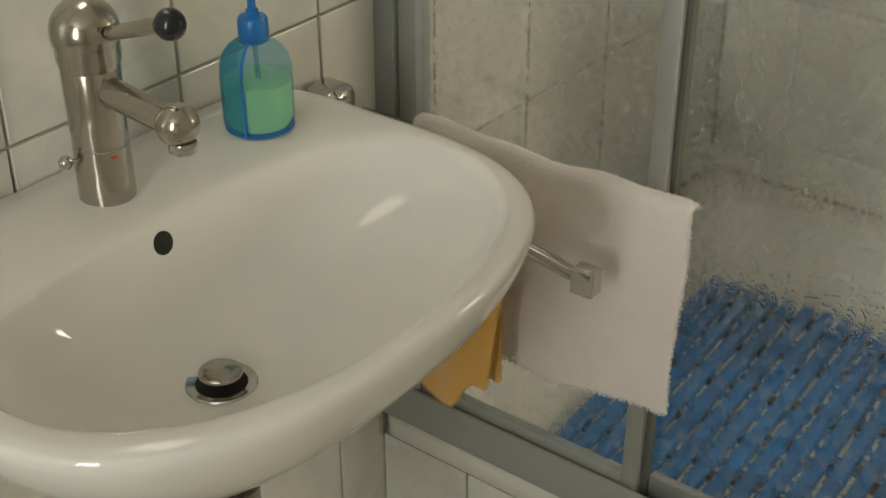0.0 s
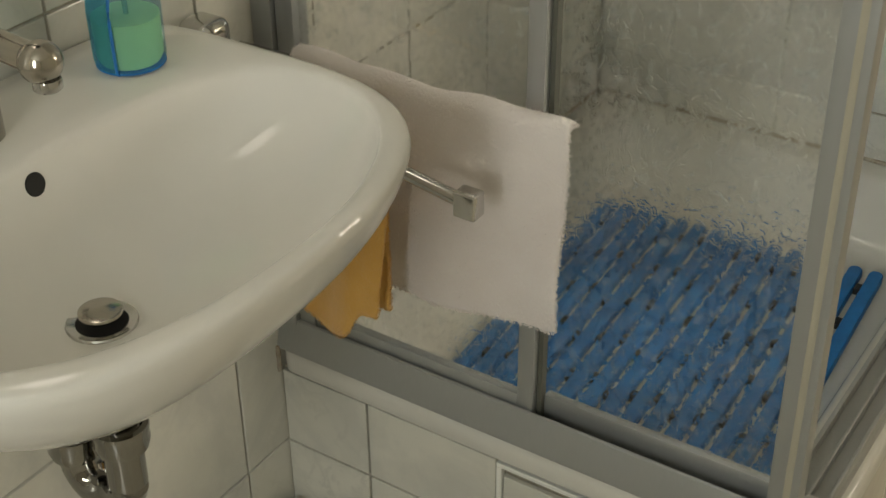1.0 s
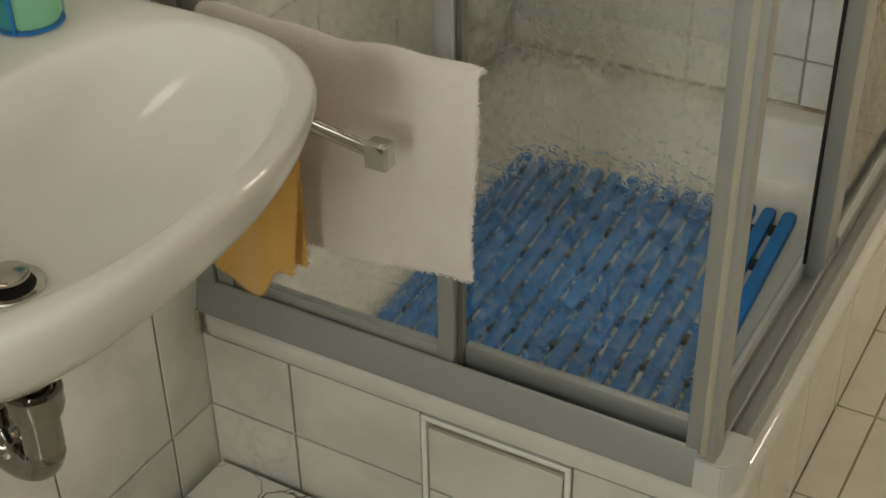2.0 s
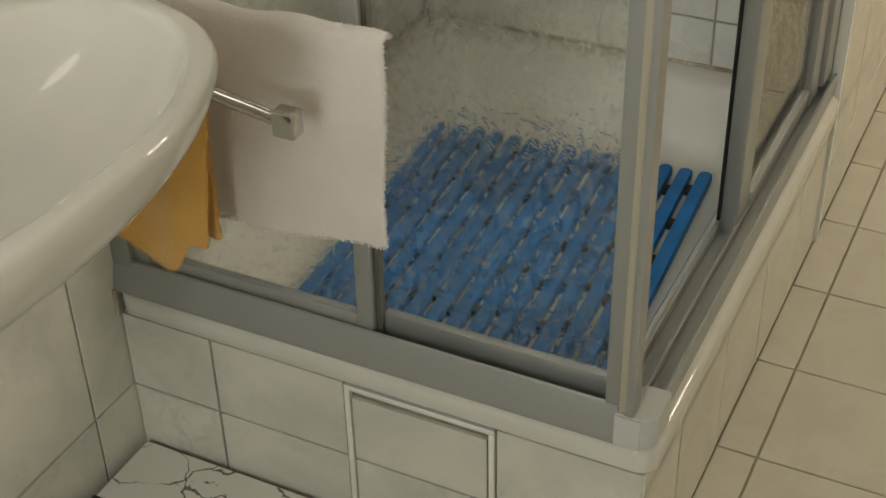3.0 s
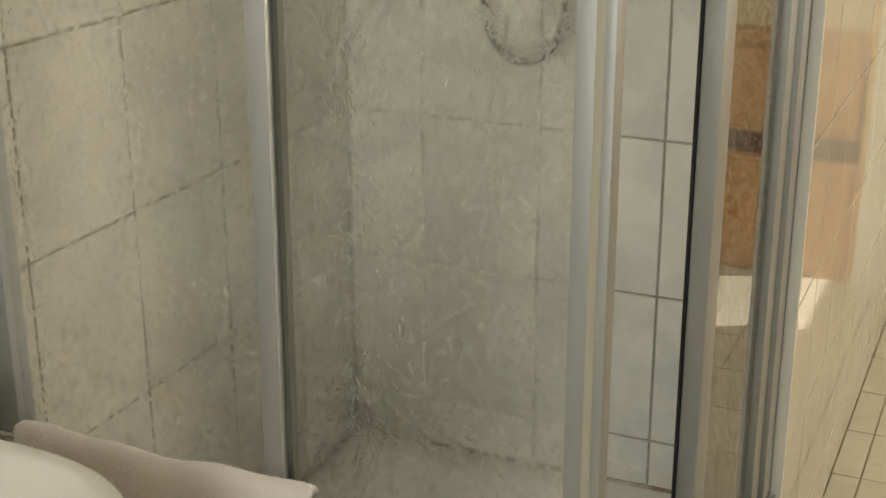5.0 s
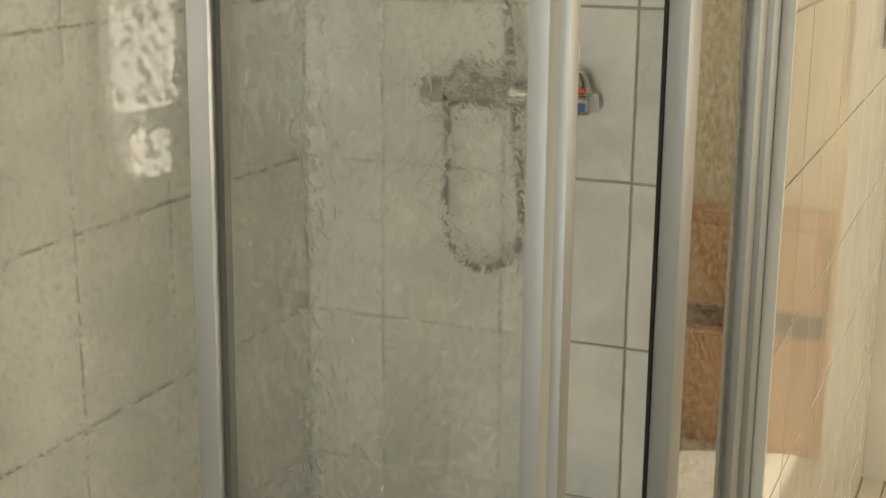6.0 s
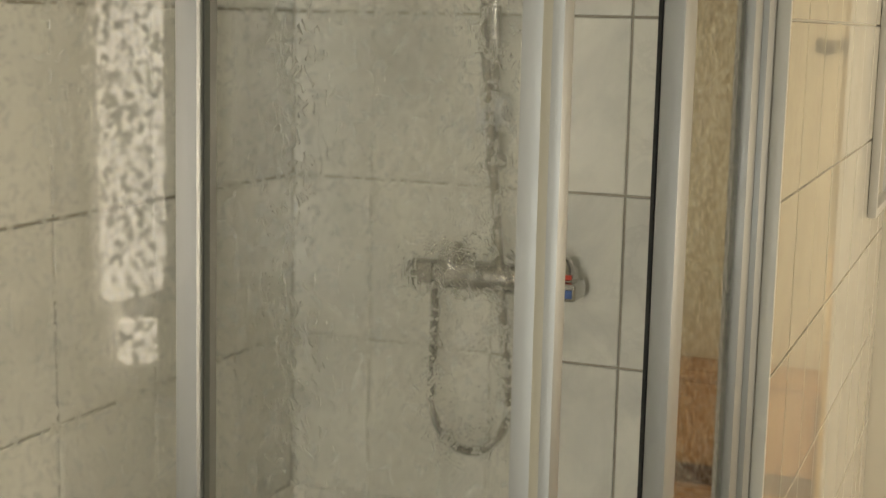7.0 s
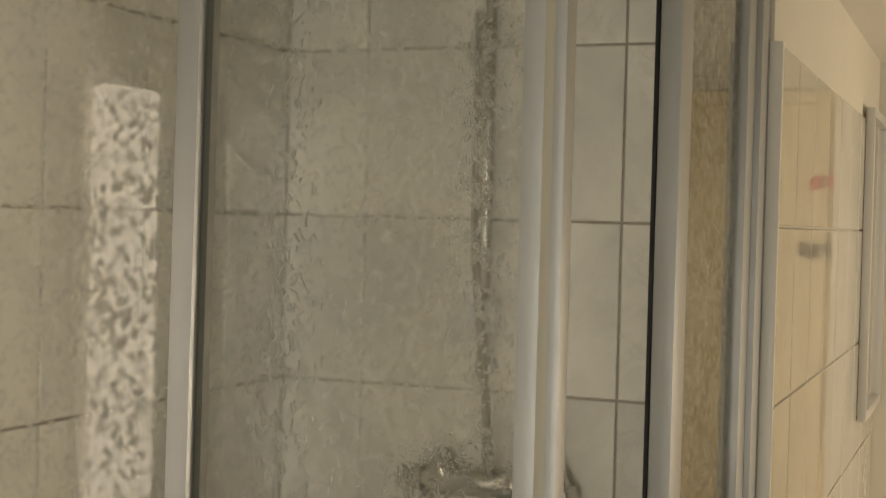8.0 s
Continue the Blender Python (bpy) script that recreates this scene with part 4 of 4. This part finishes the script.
def wooden_chest():
    root = thing("wooden_chest", (1.2, 2.85, 0), "low honey coloured wooden chest with a dark gap, on the floor", "chest")
    slab(root, "lower_body", 0.858, 1.56, 2.745, 2.93, 0.0, 0.338, WOOD, 0.004)
    # the gap's shadow is put into this bar's dark colour
    slab(root, "recess", 0.868, 1.55, 2.785, 2.93, 0.3385, 0.402, RING_AND_SHADE_WOOD, 0.002, "recess between the bodies, its shade put into dark wood")
    slab(root, "upper_body", 0.880, 1.56, 2.765, 2.93, 0.4025, 0.648, WOOD, 0.004)
    slab(root, "top", 0.874, 1.57, 2.755, 2.93, 0.6485, 0.672, WOOD, 0.005)
    for x0, x1 in ((0.890, 1.215), (1.225, 1.55)):
        for y0, z0, z1 in ((2.737, 0.03, 0.325), (2.757, 0.415, 0.64)):
            panel = slab(root, "panel", x0, x1, y0, y0 + 0.0075, z0, z1, WOOD, 0.003)
            cx, cz = (x0 + x1) / 2, (z0 + z1) / 2
            slab(panel, "knob", cx - 0.012, cx + 0.012, y0 - 0.018, y0 - 0.0005, cz - 0.012, cz + 0.012, PALE_WOOD, 0.006)


def wooden_post():
    root = thing("wooden_stick", (0.868, 2.752, 0.339), "pale wooden stick with dark rings upright on the chest ledge", "stick")
    bm = bmesh.new()
    lathe(bm, [(0.339, 0.0), (0.339, 0.0095), (0.7, 0.0098), (1.045, 0.0095), (1.052, 0.006), (1.053, 0.0)], (0.866, 2.754, 0), 18)
    stick = under(root, "stick", bm, PALE_WOOD)
    for z in (1.022, 0.79, 0.47):
        bm = bmesh.new()
        lathe(bm, [(z, 0.0098), (z + 0.001, 0.0104), (z + 0.007, 0.0104), (z + 0.008, 0.0098)], (0.866, 2.754, 0), 18)
        under(stick, "ring", bm, RING_AND_SHADE_WOOD, "dark ring")


def narrow_frame():
    root = thing("wall_frame", (X_R, 2.44, 1.20), "narrow pale framed mirror on the tiled passage wall", "mirror")
    for y0, y1, z0, z1 in ((2.225, 2.245, 1.20, 1.90), (2.630, 2.650, 1.20, 1.90), (2.245, 2.630, 1.20, 1.22), (2.245, 2.630, 1.88, 1.90)):
        slab(root, "frame_bar", X_R + 0.001, X_R + 0.020, y0, y1, z0, z1, CAP_PLASTIC, 0.002)
    slab(root, "mirror_glass", X_R + 0.001, X_R + 0.008, 2.2452, 2.6298, 1.2202, 1.8798, MIRROR)


corner_trim()
narrow_frame()
passage_door()
coat_hooks()
wooden_chest()
wooden_post()

# ---- tiles, piece by piece ----
TILE_MESHES = {}
GAP = 0.0018


def tile_mesh(w, h, mat, depth=0.0068):
    """A glazed tile in local x and y, its face at z = 0, with softened edges."""
    key = (round(w, 4), round(h, 4), mat.name)
    if key not in TILE_MESHES:
        bm = bmesh.new()
        w, h = w / 2 - GAP, h / 2 - GAP
        levels = []
        for d, z in ((0, -depth), (0, -0.0012), (0.0004, -0.0004), (0.0014, 0)):
            levels.append([Vector((sx * (w - d), sy * (h - d), z)) for sx, sy in ((1, 1), (-1, 1), (-1, -1), (1, -1))])
        rings(bm, levels)
        bmesh.ops.recalc_face_normals(bm, faces=bm.faces[:])
        me = bpy.data.meshes.new("tile")
        bm.to_mesh(me)
        bm.free()
        me.materials.append(mat)
        for f in me.polygons:
            f.use_smooth = False
        TILE_MESHES[key] = me
    return TILE_MESHES[key]


def lay(parent, mat, us, vs, place, turn, skip=None):
    rng = random.Random(len(us) * 31 + len(vs))
    for u0, u1 in zip(us, us[1:]):
        for v0, v1 in zip(vs, vs[1:]):
            if u1 - u0 < 0.008 or v1 - v0 < 0.008 or (skip and skip(u0, u1, v0, v1)):
                continue
            o = new("tile", tile_mesh(u1 - u0, v1 - v0, mat))
            j = [rng.uniform(-0.0003, 0.0003) for _ in range(3)]
            m = place((u0 + u1) / 2, (v0 + v1) / 2) @ turn @ pose(0, 0, j[0], j[1] * 300, j[2] * 300, 0)
            o.parent = parent
            top, off = parent, Vector()
            while top is not None:
                off += top.location
                top = top.parent
            m.translation -= off
            o.matrix_basis = m


def steps(a, b, joint, pitch):
    """Joints from a to b, with one of them at joint."""
    first = joint + pitch * math.ceil((a - joint) / pitch)
    out = [a]
    while first < b - 1e-6:
        if first > a + 1e-6:
            out.append(first)
        first += pitch
    return out + [b]


rows = [z for z in ROWS_Z if z < CEIL - 0.01] + [CEIL]
# wall behind the basin: face looks along +x
FACE_X = Matrix(((0, 0, 1, 0), (1, 0, 0, 0), (0, 1, 0, 0), (0, 0, 0, 1)))
FACE_Y = Matrix(((1, 0, 0, 0), (0, 0, -1, 0), (0, 1, 0, 0), (0, 0, 0, 1)))
lay(wall_basin, WALL_TILE, steps(-2.19, Y_S, -0.085, 0.205), rows, lambda u, v: Matrix.Translation((0, u, v)), FACE_X)
lay(wall_rear, WALL_TILE, steps(0.0, X_R - 0.045, 0.134, 0.198), rows, lambda u, v: Matrix.Translation((u, Y_S, v)), FACE_Y)
passage_rows = [z for z in ROWS_Z if z < 1.88]
lay(wall_passage, PASSAGE_TILE, steps(Y_S + 0.012, PIER_Y - 0.001, 1.13, 0.2), passage_rows, lambda u, v: Matrix.Translation((X_R, u, v)), FACE_X)
plinth = {o.name.split(".")[0]: o for o in tray.children}
lay(plinth["plinth_front"], WALL_TILE, [0.0, 0.142, 0.343], [0.0, 0.126, 0.252], lambda u, v: Matrix.Translation((u, 0, v)), FACE_Y)
lay(plinth["plinth_front"], WALL_TILE, [0.551, X_R], [0.0, 0.126, 0.252], lambda u, v: Matrix.Translation((u, 0, v)), FACE_Y)
lay(plinth["plinth_front"], WALL_TILE, [0.352, 0.542], [0.0, 0.126, 0.232], lambda u, v: Matrix.Translation((u, -0.0015, v)), FACE_Y)
lay(plinth["plinth_side"], PASSAGE_TILE, steps(0.0, Y_S, 0.146, 0.2), [0.0, 0.252], lambda u, v: Matrix.Translation((X_R, u, v)), FACE_X)
slab(plinth["plinth_front"], "hatch_frame", 0.344, 0.3515, -0.0027, 0.006, 0.0, 0.242, WHITE_TRIM, 0.001)
slab(plinth["plinth_front"], "hatch_frame", 0.543, 0.5505, -0.0027, 0.006, 0.0, 0.242, WHITE_TRIM, 0.001)
slab(plinth["plinth_front"], "hatch_frame", 0.344, 0.5505, -0.0027, 0.006, 0.2425, 0.250, WHITE_TRIM, 0.001)
floor_y = steps(Y_BACK, Y_END, 0.775, 0.2115)
lay(floor, FLOOR_TILE, steps(0.0, X_SIDE, 0.798, 0.2085), [y for y in floor_y if y < -0.1] + [-0.001], lambda u, v: Matrix.Translation((u, v, 0)), Matrix.Identity(4))
lay(floor, FLOOR_TILE, steps(X_R - 0.001, X_SIDE, 0.798, 0.2085), [0.0] + [y for y in floor_y if y > 0.1], lambda u, v: Matrix.Translation((u, v, 0)), Matrix.Identity(4))
